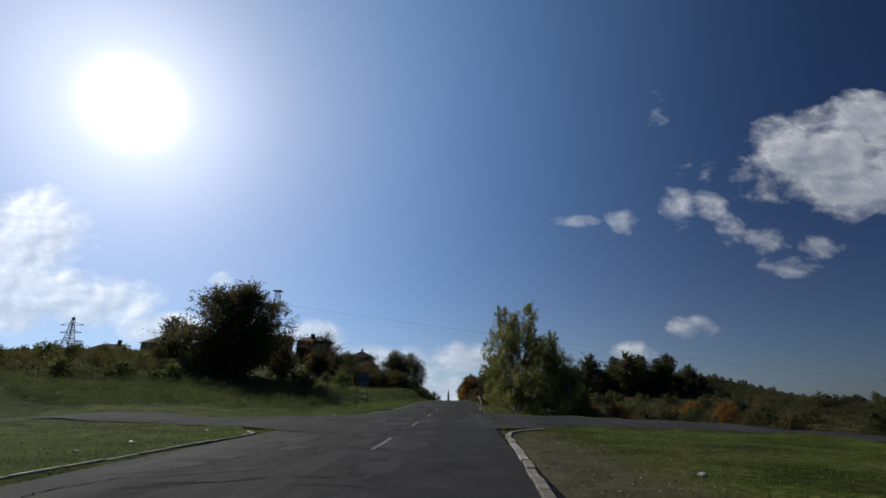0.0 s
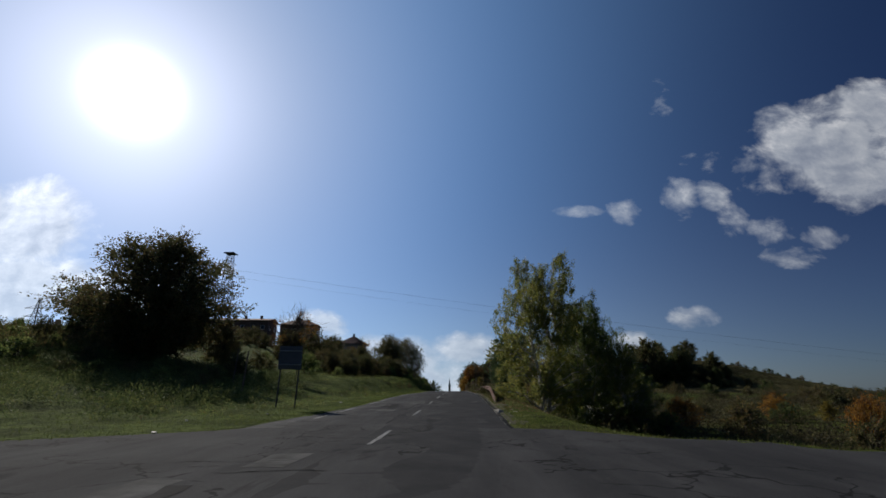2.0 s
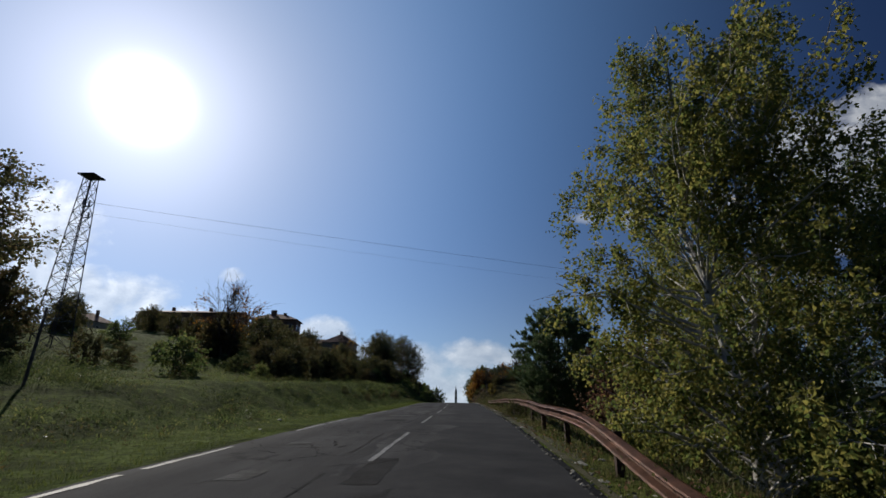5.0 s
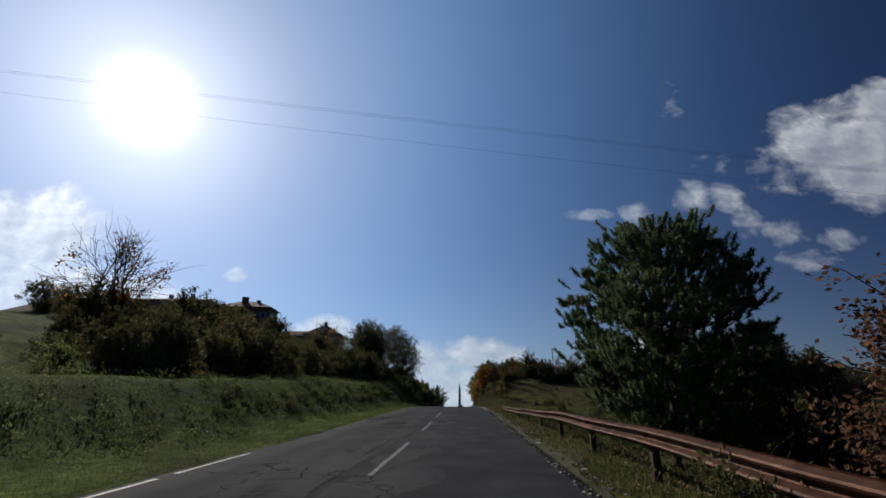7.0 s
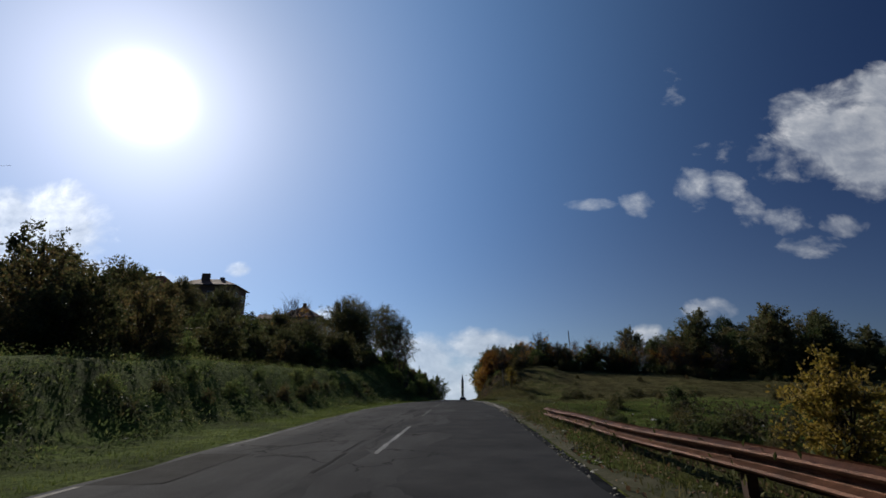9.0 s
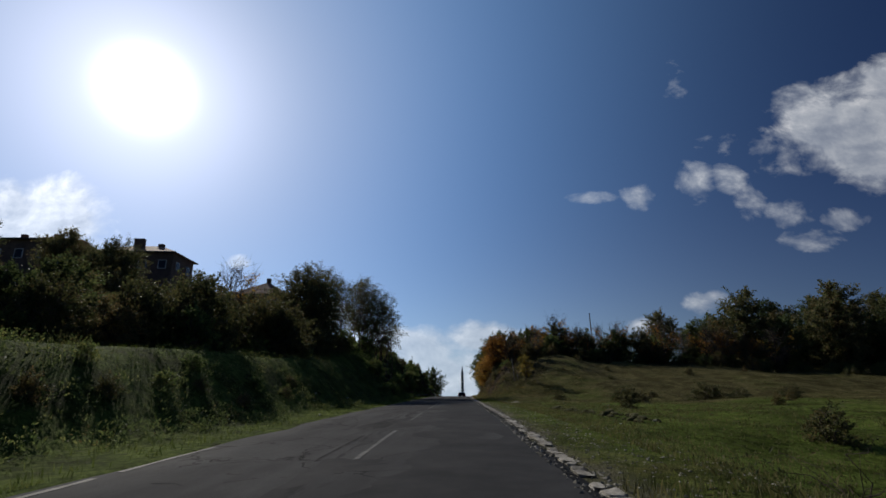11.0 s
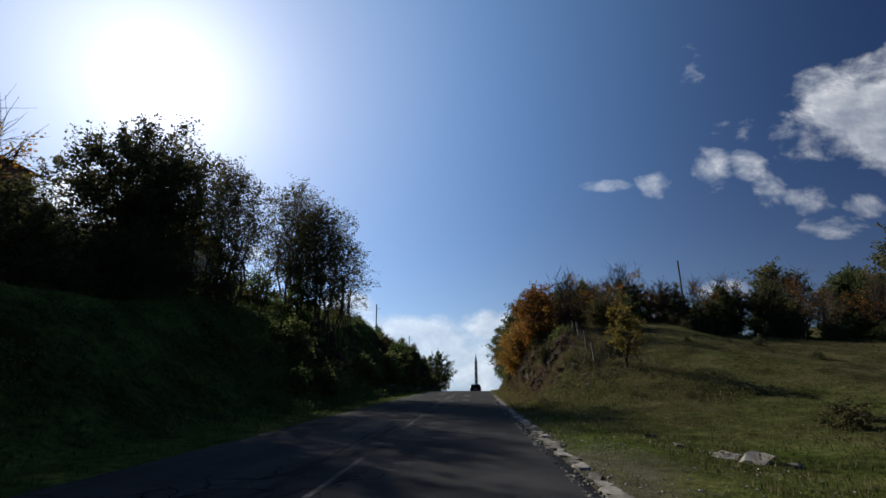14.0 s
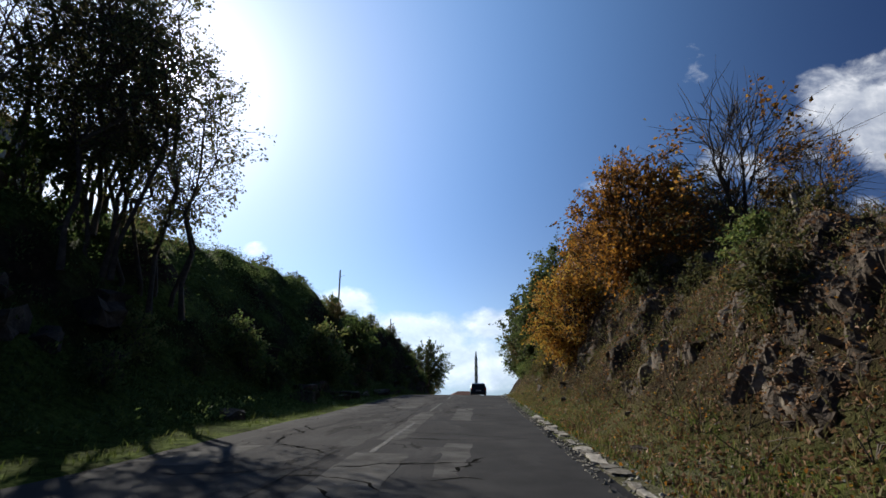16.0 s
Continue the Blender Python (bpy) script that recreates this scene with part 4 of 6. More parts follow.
for x, y, s, kind in ((-27.5, 103, 1.05, 0), (-31.5, 108, 0.9, 0), (-23.5, 107, 0.85, 0), (-26.5, 116, 1.1, 0), (-33, 121, 0.95, 1), (-21, 113, 0.7, 0), (-24, 122, 0.9, 0), (-29, 129, 0.95, 1), (-22, 131, 0.85, 0),
                      (-36, 134, 1.1, 1), (-26, 138, 1.0, 0), (-20.5, 141, 0.8, 0), (-31, 144, 1.15, 1), (-24.5, 148, 1.05, 1), (-39, 148, 1.15, 1), (-31, 154, 1.0, 0), (-19, 151, 0.75, 0), (-26, 157, 0.95, 0),
                      (-45, 160, 1.0, 1), (-52, 166, 1.0, 1), (-36, 164, 0.8, 0), (-40, 172, 0.7, 0), (-62, 158, 1.05, 1), (-70, 150, 1.1, 1), (-38, 210, 1.0, 1)):
    again((tall_tree if y > 133 and x > -42 else round_tree) if kind else autumn_tree, x, y, x + y, s * (0.54 if kind else 0.71), 1.0, group="trees on the left hill")
for x, y, s in ((-44, 98, 0.62), (-50, 104, 0.7), (-57, 112, 0.6), (-40, 92, 0.55), (-47, 90, 0.5), (-62, 118, 0.66), (-54, 96, 0.55), (-68, 108, 0.6), (-41, 113, 0.55), (-46, 115, 0.62), (-50, 122, 0.7), (-43, 121, 0.6), (-57, 128, 0.7), (-37, 112, 0.5)):
    again(autumn_tree, x, y, x + 2 * y, s, 1.0, group="trees on the left hill")
again(bare_tree, -27.0, 101.0, 0.4, 1.75, 1.0, group="bare trees")
again(bare_tree, -26.5, 158.5, 2.4, 1.7, 1.0, group="bare trees")
again(tall_tree, -25.5, 161.0, 1.2, 0.55, 1.0, group="trees on the left hill")
again(tall_tree, -30.5, 168.0, 3.2, 0.42, 1.0, group="trees on the left hill")
for x, y, s, t in ((-10.9, 177.8, 0.95, 1.0), (-13.6, 177.4, 0.98, 2.6), (-14.6, 174.2, 0.96, 5.0), (-15.6, 179.6, 0.92, 4.0), (-16.3, 168.4, 0.93, 0.6), (-18.2, 171.4, 0.98, 2.0), (-19.6, 167.2, 0.95, 3.3)):
    again(open_tree, x, y, t, s, 1.05, group="slender trees over the cutting")
belt(50, 30, -44, -15, 48, 62, [bush, olive_bush, dull_bush], (0.35, 0.75), "low scrub below the hill", 3.0)
belt(51, 9, -36, -19, 84, 100, [bush, olive_bush, dull_bush], (0.5, 1.0), "shrubs on the left bank", 4.0)
belt(32, 34, -30, -17, 99, 160, [bush, dull_bush, autumn_tree], (0.5, 0.9), "shrubs on the left bank", 3.0)
belt(33, 40, -22, -8.0, 158, 236, [bush, bush, dull_bush], (0.6, 1.15), "shrubs on the left cutting", 1.5)
row_along(34, np.arange(162, 240, 2.6), -7.6, 1.0, [bush, dull_bush], (0.4, 0.7), "shrubs on the left cutting")
belt(35, 60, -85, -20, 46, 78, [bush, dull_bush, dull_bush], (0.5, 1.05), "shrubs on the left hill")
row_along(36, np.arange(84, 138, 2.1), -14.6, 0.9, [autumn_tree, bush, dull_bush, autumn_tree], (0.42, 0.60), "scrub along the bank's top")
again(green_tree, -8.4, 247.0, 1.0, 1.15, 1.05, group="trees past the crest")
again(autumn_tree, -9.5, 256.0, 2.0, 1.1, 1.0, group="trees past the crest")
# right: round the birch, behind the rail, gully scrub, hedge, cutting
again(birch_tree, 11.4, 57.8, 2.1, 0.78, 1.02)
again(birch_tree, 13.6, 56.6, 4.1, 0.52, 1.0)
again(birch_tree, 15.2, 58.0, 1.1, 0.40, 0.95)
again(birch_tree, 13.4, 69.4, 3.1, 0.95, 1.0)
for x, y, s, t in ((15.2, 60.2, 0.7, 2.0), (7.4, 61.0, 0.42, 4.0), (15.2, 65.5, 0.7, 0.4)):
    again(autumn_tree, x, y, t, s * 0.95, 1.0, group="undergrowth by the birch")
belt(41, 22, 6.6, 16, 53, 72, [bush, dull_bush, dull_bush], (0.4, 0.8), "undergrowth by the birch")
again(pine_tree, 12.6, 87.5, 1.5, 0.66, 1.0, label="smaller dark green pine behind the guardrail")
for x, y, s in ((16.5, 78.5, 0.85), (12.0, 80.5, 0.72), (18.5, 77.0, 0.7)):
    again(red_tree, x, y, x, s, 1.0, group="autumn trees behind the guardrail")
belt(42, 22, 8.0, 22, 74, 100, [olive_bush, dull_bush, dull_bush], (0.4, 0.8), "shrubs in the gully")
belt(53, 14, 9.0, 15, 102, 112, [olive_bush, dull_bush, dull_bush], (0.35, 0.65), "shrubs in the gully")
belt(48, 16, 11, 24, 98, 118, [olive_bush, dull_bush, dull_bush], (0.4, 0.7), "shrubs in the gully")
for x, y, s in ((17.4, 99.5, 0.9), (19.5, 104.5, 0.8), (18.4, 94.0, 0.85)):
    again(yellow_bush, x, y, y, s, 1.0, group="shrubs in the gully")
again(orange_bush, 21.0, 63.0, 1.0, 0.6, 0.8, group="shrubs in the gully")
belt(43, 150, 19, 115, 44, 122, [dull_bush, olive_bush, dull_bush, dull_bush], (0.5, 1.2), "scrub on the right slope", 4.0)
belt(47, 6, 16, 40, 50, 76, [orange_bush, yellow_bush], (0.35, 0.55), "scrub on the right slope", 4.0)
for x, y, s in ((15.5, 146.5, 1.1), (17.4, 147.6, 0.7), (24.0, 149.5, 1.25), (26.4, 148.6, 0.9), (10.5, 150.0, 0.6), (33.0, 152.0, 1.1), (20.5, 153.5, 0.5)):
    again(dull_bush, x, y, x * y, s, 0.62, group="small shrubs in the field")
belt(44, 34, 9, 66, 132, 188, [dull_bush], (0.25, 0.6), "small shrubs in the field", 2.0)
for i, x in enumerate(np.arange(13.5, 40, 2.1)):
    kind = [autumn_tree, green_tree, orange_bush, autumn_tree, bush][i * 7 % 5]
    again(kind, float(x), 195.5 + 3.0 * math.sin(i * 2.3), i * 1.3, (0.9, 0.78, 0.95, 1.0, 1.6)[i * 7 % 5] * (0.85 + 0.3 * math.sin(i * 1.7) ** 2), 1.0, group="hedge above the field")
for i, x in enumerate(np.arange(15, 60, 3.9)):
    again(bare_tree, float(x), 193.6 + 1.5 * math.sin(i * 2.1), i * 1.9, 1.05 + 0.4 * math.sin(i * 1.3) ** 2, 1.0, group="bare trees")
for i, x in enumerate(np.arange(40, 112, 3.6)):
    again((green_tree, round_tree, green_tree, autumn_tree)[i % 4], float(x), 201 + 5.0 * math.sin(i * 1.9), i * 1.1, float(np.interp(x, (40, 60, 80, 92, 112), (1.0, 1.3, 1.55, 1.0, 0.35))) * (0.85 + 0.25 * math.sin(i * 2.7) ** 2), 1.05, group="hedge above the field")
for i, x in enumerate(np.arange(62, 100, 4.4)):
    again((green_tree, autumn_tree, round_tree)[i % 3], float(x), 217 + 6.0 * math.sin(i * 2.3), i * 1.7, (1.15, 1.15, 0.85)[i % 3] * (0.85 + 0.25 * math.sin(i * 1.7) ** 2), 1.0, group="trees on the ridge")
for i, x in enumerate(np.arange(98, 175, 2.6)):
    again((olive_bush, dull_bush)[i % 2], float(x), 224 + 2.0 * math.sin(i * 1.3), i * 1.1, 0.6 + 0.5 * math.sin(i * 1.9) ** 2, 1.0, group="low hedge on the ridge")
for i, x in enumerate(np.arange(11.5, 100, 1.9)):
    again((olive_bush, dull_bush)[i % 3 == 0], float(x), 191.5 + 2.2 * math.sin(i * 1.7) - 0.02 * x, i * 0.9, 0.8 + 0.35 * math.sin(i * 2.9) ** 2, 1.0, group="low hedge at the field's edge")
for x, y, s, k2 in ((5.2, 183.5, 0.8, 0), (7.6, 186.5, 0.9, 0), (5.2, 190.5, 0.75, 2), (9.8, 182.0, 0.75, 1), (5.8, 197.0, 0.85, 3), (8.4, 199.0, 1.0, 3), (6.0, 204.5, 0.9, 3), (8.2, 208.0, 1.0, 3), (6.2, 213.5, 0.95, 1), (6.4, 222.0, 0.9, 3), (11.5, 177.5, 0.38, 1)):
    again((orange_bush, autumn_tree, yellow_bush, green_tree)[k2], x, y, x * y, s, 1.0, group="trees over the right cutting")
# row added to keep the sun off the left bank's face
row_along(49, np.arange(139, 160, 1.6), -13.6, 0.9, [bush, dull_bush, autumn_tree], (0.5, 0.85), "scrub along the bank's top")
# the first two are added only to shade the left bank
for x, y, s, kind in ((-15.0, 131.5, 0.8, autumn_tree), (-13.6, 129.0, 1.0, bush), (10.2, 186.5, 0.75, autumn_tree), (12.6, 189.0, 0.8, green_tree), (13.6, 184.5, 0.55, autumn_tree), (11.2, 192.5, 0.8, orange_bush)):
    again(kind, x, y, x + y, s, 1.0, group="shrubs at the slope's edge")
stand(broadleaf("small_tree", "small yellow-green tree among the stakes on the slope", 28, 3.3, 1.15, 0.42, 1, 40, 0.42, 46, 0.085, LEAF_YELLOW, BARK, low=0.1, twigs=2, high=0.4), 9.0, 162.6)
row_along(52, np.arange(187, 214, 1.9), 6.2, 0.6, [bush, dull_bush, olive_bush], (0.3, 0.6), "shrubs on the right cutting")
row_along(55, np.arange(88, 130, 3.4), -17.6, 1.2, [autumn_tree, autumn_tree, green_tree], (0.40, 0.58), "scrub along the bank's top")
# loose row added so that the bank's face lies in broken shade
row_along(54, np.arange(128, 146, 4.4), -15.2, 0.6, [autumn_tree, autumn_tree, green_tree], (0.6, 0.75), "scrub along the bank's top")
again(bare_tree, 12.5, 178.0, 1.2, 0.8, 1.0, group="bare trees")
again(dull_bush, 3.45, 69.3, 0.7, 0.36, 1.15, label="dry brown weed bush growing against the guardrail")
row_along(56, np.arange(84, 131, 2.3), -7.5, 0.6, [bush, dull_bush, dull_bush], (0.20, 0.36), "low shrubs at the bank's foot")
row_along(57, np.arange(86, 126, 5.1), -8.6, 0.6, [dull_bush, bush], (0.20, 0.34), "low shrubs at the bank's foot")
row_along(46, np.arange(169, 214, 2.2), 8.0, 1.2, [dull_bush, dull_bush, bush], (0.35, 0.7), "shrubs on the right cutting")

# ---- built things ----
def box(bm, lo, hi, bevel=0.0):
    """An upright block between two corners."""
    (x0, y0, z0), (x1, y1, z1) = lo, hi
    m = Matrix.Translation(((x0 + x1) / 2, (y0 + y1) / 2, (z0 + z1) / 2)) @ Matrix.Diagonal((x1 - x0, y1 - y0, z1 - z0, 1))
    made = bmesh.ops.create_cube(bm, size=1.0, matrix=m)
    if bevel:
        es = list({e for v in made["verts"] for e in v.link_edges})
        bmesh.ops.bevel(bm, geom=es, offset=bevel, segments=1, affect="EDGES")
    return bm


def rod(bm, a, b, r0, r1=None, sides=6):
    """A round bar from a to b."""
    a, b = Vector(a), Vector(b)
    r1 = r0 if r1 is None else r1
    m = Matrix.Translation((a + b) / 2) @ (b - a).to_track_quat("Z", "Y").to_matrix().to_4x4()
    bmesh.ops.create_cone(bm, cap_ends=True, segments=sides, radius1=r0, radius2=r1, depth=(b - a).length, matrix=m)
    return bm


def made(fn, *a):
    bm = bmesh.new()
    fn(bm, *a)
    return bm


# guardrail: rusty beam of two waves on steel posts, its near end turned down into the ground
def rail_off(y):
    return 3.95 + 0.6 * float(smooth(58, 74, y))


def rail_point(y, side=0.0, up=0.0):
    x = float(road_x(y)) + rail_off(y)
    dip = (1 - float(smooth(49.0, 55.0, y))) * 0.52 + 0.42 * float(smooth(76, 102, y))
    return Vector((x + side, y, float(land_z(x, y)) + 0.70 - dip + up + 0.015 * math.sin(y * 0.8)))


def build_guardrail():
    root = tagged(new("guardrail"), "rusty red-brown steel guardrail on short posts", "guardrail")
    wave = [(0.000, 0.155), (0.012, 0.135), (-0.070, 0.105), (-0.082, 0.085), (-0.070, 0.062), (0.0, 0.030), (0.010, 0.0), (0.0, -0.030), (-0.070, -0.062), (-0.082, -0.085), (-0.070, -0.105), (0.012, -0.135), (0.0, -0.155)]
    ys = np.arange(49.0, 101.7, 4.0)
    for y0 in ys[:-1]:
        bm = bmesh.new()
        cuts = np.linspace(y0 - 0.10, y0 + 4.08, 9)
        rings = []
        for i, y in enumerate(cuts):
            p = rail_point(y)
            lap = -0.004 if i == 0 else 0.0
            rings.append([bm.verts.new((p.x + sx * 1.25 + lap, p.y, p.z + sz)) for sx, sz in wave])
        for a, b in zip(rings, rings[1:]):
            for j in range(len(wave) - 1):
                bm.faces.new((a[j], a[j + 1], b[j + 1], b[j]))
        bmesh.ops.solidify(bm, geom=list(bm.faces), thickness=0.006)
        part("beam", bm, RUST, root)
    for y in ys:
        p = rail_point(y)
        foot = float(land_z(p.x + 0.16, y)) - 0.35
        bm = made(box, (p.x + 0.07, y - 0.05, foot), (p.x + 0.078, y + 0.05, p.z + 0.12))
        box(bm, (p.x + 0.07, y - 0.055, foot), (p.x + 0.19, y - 0.047, p.z + 0.12))
        box(bm, (p.x + 0.07, y + 0.047, foot), (p.x + 0.19, y + 0.055, p.z + 0.12))
        part("post", bm, OLDRUST, root)
        part("bolt", made(rod, (p.x - 0.03, y, p.z), (p.x + 0.08, y, p.z), 0.018), RUST, root)
    return root


build_guardrail()


# kerbs at the crossing
def build_kerb(name, label, pts, wide, tall):
    root = tagged(new(name), label, "kerb", kind="structure")
    for i, ((x0, y0), (x1, y1)) in enumerate(zip(pts, pts[1:])):
        a, b = Vector((x0, y0, float(land_z(x0, y0)))), Vector((x1, y1, float(land_z(x1, y1))))
        d = (b - a)
        n = max(1, round(d.length / 0.95))
        for k in range(n):
            p, q = a + d * (k / n), a + d * ((k + 1) / n)
            ln = (q - p).length - 0.03
            bm = made(box, (-wide / 2, -ln / 2, -0.12), (wide / 2, ln / 2, tall), 0.015)
            ob = part("kerb_stone", bm, CONCRETE, root)
            j = i * 7 + k
            ob.matrix_basis = Matrix.Translation((p + q) / 2 + Vector((0.012 * math.sin(j * 2.7), 0, 0.012 * math.sin(j * 1.9)))) @ Matrix.Rotation(math.atan2(-d.x, d.y) + 0.02 * math.sin(j * 3.1), 4, "Z")
    return root


build_kerb("kerb_right", "pale weathered concrete kerb beside the grass", [(0.35, 1.0), (0.85, 6.0), (1.20, 11.0), (1.45, 15.5), (1.7, 17.0), (2.3, 18.2), (3.3, 19.1)], 0.17, 0.06)
build_kerb("kerb_left", "thin worn concrete kerb along the grass", [(-7.75, 2.0), (-7.35, 8.0), (-7.05, 13.0), (-6.85, 16.5), (-7.6, 17.8)], 0.11, 0.05)


# painted dashes and mended places
def strip(name, u0, u1, y0, y1, mat, root=None, lift=0.004, rag=0.03, seed=0):
    rng = np.random.default_rng(int(abs(y0) * 131 + seed))
    n = max(2, int((y1 - y0) / 0.35) + 1)
    v = []
    for y in np.linspace(y0, y1, n):
        a, b = u0 + rng.normal(0, rag), u1 + rng.normal(0, rag)
        c = float(road_x(y))
        for u in np.linspace(a, b, 3):
            v.append((c + u, y + rng.normal(0, rag), road_top(u, y) + lift + 0.006 * 0.3))
    return mesh_object(name, v, grid_faces(n, 3), mat, False, root)


lines = tagged(new("centre_line"), "faded white dashed centre line on asphalt", "road marking", kind="structure")
for y, ln in [(3.4 + 8.5 * i, 3.0) for i in range(6)] + [(54.0 + 9.65 * i, 5.4) for i in range(15)]:
    strip("dash", -0.05, 0.05, y, y + ln, PAINT if y < 96 else PAINT_FADED, lines, 0.005, 0.008)
edge = tagged(new("edge_line"), "broken white line along the road's edge", "road marking", kind="structure")
for y in np.arange(36.0, 112, 3.4):
    if math.sin(y * 1.3) > -0.55:
        strip("edge_dash", -LEFT + 0.14, -LEFT + 0.25, float(y), float(y) + 2.9, PAINT if y < 80 else PAINT_FADED, edge, 0.005, 0.012)
OVERLAY = material("dark_newer_asphalt", [(0.34, (0.020, 0.0205, 0.022)), (0.52, (0.031, 0.0315, 0.033)), (0.70, (0.048, 0.048, 0.049))], 0.9, 70, 0.92, 0.35, spec=0.03)
overlay = tagged(new("road_overlay"), "smooth darker asphalt over one lane, its far stretch standing in for shade", "road patch", kind="structure")
# past about y 150 the dark lane stands in for shade on the road
for y0 in np.arange(-20.0, 198.0, 6.0):
    strip("overlay_stretch", -0.42 + 0.10 * math.sin(y0 * 0.7), RIGHT - 0.16, float(y0), float(y0) + 6.0, OVERLAY, overlay, 0.0015, 0.02, 3)
mends = tagged(new("road_mend"), "lighter and darker mended patches in the asphalt", "road patch", kind="structure")
rng = np.random.default_rng(8)
for y, u, w, ln, new_ in ((14, -2.9, 1.1, 1.6, 0), (21.5, -0.9, 1.3, 1.0, 0), (24, -1.9, 1.0, 0.8, 1), (27, -3.6, 1.4, 0.7, 0), (46.2, -0.75, 0.9, 3.4, 0), (43, -1.9, 0.7, 3.0, 1), (52, 0.25, 0.5, 2.4, 1), (64.5, -1.2, 0.8, 1.3, 1), (69, -1.5, 1.2, 0.7, 0),
                        (86, -1.6, 0.9, 2.2, 1), (90, -2.9, 1.0, 2.8, 1), (150, -1.2, 1.0, 3.5, 0), (165.6, 0.2, 0.9, 4.2, 0), (171.5, 0.0, 0.55, 7.5, 0), (168, 1.4, 0.5, 3.2, 0), (176, 1.25, 0.6, 5.5, 0),
                        (168.5, -2.6, 0.9, 2.0, 0), (181, -1.2, 0.8, 4.0, 0), (164.8, -2.2, 1.4, 1.0, 0)):
    strip("patch", u - w / 2, u + w / 2, float(y), float(y + ln), PATCH_NEW if new_ else PATCH_OLD, mends, 0.003, 0.022)
def crack(u, y, turn, length, wide, seed):
    """A jagged open crack that wanders across the asphalt, wider in places and thin at its ends."""
    rng = np.random.default_rng(seed)
    n = max(5, int(length / 0.13))
    way = turn + np.cumsum(rng.normal(0, 0.22, n)) * 0.5 + rng.normal(0, 0.35, n)
    us, ys = u + np.cumsum(np.cos(way)) * length / n, y + np.cumsum(np.sin(way)) * length / n
    half = wide * rng.uniform(0.25, 1.0, n) * np.minimum(1, np.sin(np.linspace(0.05, 3.09, n)) * 2.5)
    side = np.stack([-np.sin(way), np.cos(way)], 1) * half[:, None]
    v = []
    for k in range(n):
        for sign in (-1, 1):
            uu, yy = np.clip(us[k] + sign * side[k, 0], -LEFT - 0.6, RIGHT - 0.1), ys[k] + sign * side[k, 1]
            v.append((float(road_x(yy)) + uu, yy, road_top(uu, yy) + 0.0065))
    return mesh_object("crack", v, grid_faces(n, 2), CRACK, False, mends)


for i in range(46):
    crack(float(rng.uniform(-2.8, 1.5)), float(rng.uniform(150, 198)), float(rng.choice([0.0, 0.1, 1.5])) + float(rng.normal(0, 0.2)), float(rng.uniform(0.8, 3.2)), float(rng.uniform(0.02, 0.05)), 300 + i)
for i in range(64):
    crack(float(rng.uniform(-4.2, 0.2)), float(rng.uniform(4, 66)), float(rng.choice([0.0, 0.2, 1.5])) + float(rng.normal(0, 0.25)), float(rng.uniform(0.6, 3.0)), float(rng.uniform(0.010, 0.028)), 400 + i)
for i in range(46):
    crack(float(rng.uniform(-3.2, -0.2)), float(rng.uniform(66, 150)), float(rng.choice([0.0, 1.5, 1.6])) + float(rng.normal(0, 0.2)), float(rng.uniform(0.8, 3.5)), float(rng.uniform(0.008, 0.020)), 500 + i)
for i in range(24):
    y, u = float(rng.uniform(6, 60)), float(rng.uniform(-4.2, -0.5))
    strip("patch", u - rng.uniform(0.15, 0.5), u + rng.uniform(0.15, 0.5), y, y + rng.uniform(0.4, 1.6), PATCH_OLD, mends, 0.003, 0.03, i)
for i, y in enumerate(np.arange(34, 200, 2.1)):
    u = -0.55 - 0.12 * math.sin(y * 0.35)
    if math.sin(y * 0.9 + 1) > -0.3:
        strip("seam", u - 0.03, u + 0.025, float(y), float(y) + 2.0, PATCH_NEW, mends, 0.004, 0.015, i)


# dirt verges
def build_verge(name, label, y0, y1, d0, d1, lift=0.02):
    n = int((y1 - y0) / 0.5)
    rng = np.random.default_rng(int(y0))
    ys = np.linspace(y0, y1, n)
    wob = np.convolve(rng.normal(0, 0.9, n + 4), np.ones(5) / 5, "valid")
    v = []
    for y, w in zip(ys, wob):
        fade = float(smooth(y0, y0 + 6, y) * (1 - smooth(y1 - 6, y1, y)))
        for j in range(7):
            d = d0 + (max(0.15, (d1 - d0) * (0.3 + 0.7 * fade) + w) - 0.0) * j / 6
            x = float(road_x(y)) + RIGHT + d
            v.append((x, y, float(land_z(x, y)) + 0.015 + (lift if j < 6 else -0.03)))
    return tagged(mesh_object(name, v, grid_faces(n, 7), GRAVEL, True), label, "verge", kind="structure")


build_verge("verge", "narrow crumbling gravel edge beside the road", 34, 103, 0.0, 0.45)

# stones at the verge, broken edge blocks, litter
def stone_mesh(seed, flat=0.7):
    rng = np.random.default_rng(seed)
    bm = bmesh.new()
    bmesh.ops.create_icosphere(bm, subdivisions=2, radius=0.5)
    for v in bm.verts:
        n = noise.noise(v.co * 2.3 + Vector((seed * 3.1, 0, 0))) * 0.45 + noise.noise(v.co * 5.1 + Vector((0, seed, 0))) * 0.15
        v.co *= 1 + n
        v.co.z *= flat
        for axis in range(3):
            v.co[axis] = max(-0.36, min(0.38, v.co[axis]))
    me = bpy.data.meshes.new("stone")
    bm.to_mesh(me)
    bm.free()
    return me


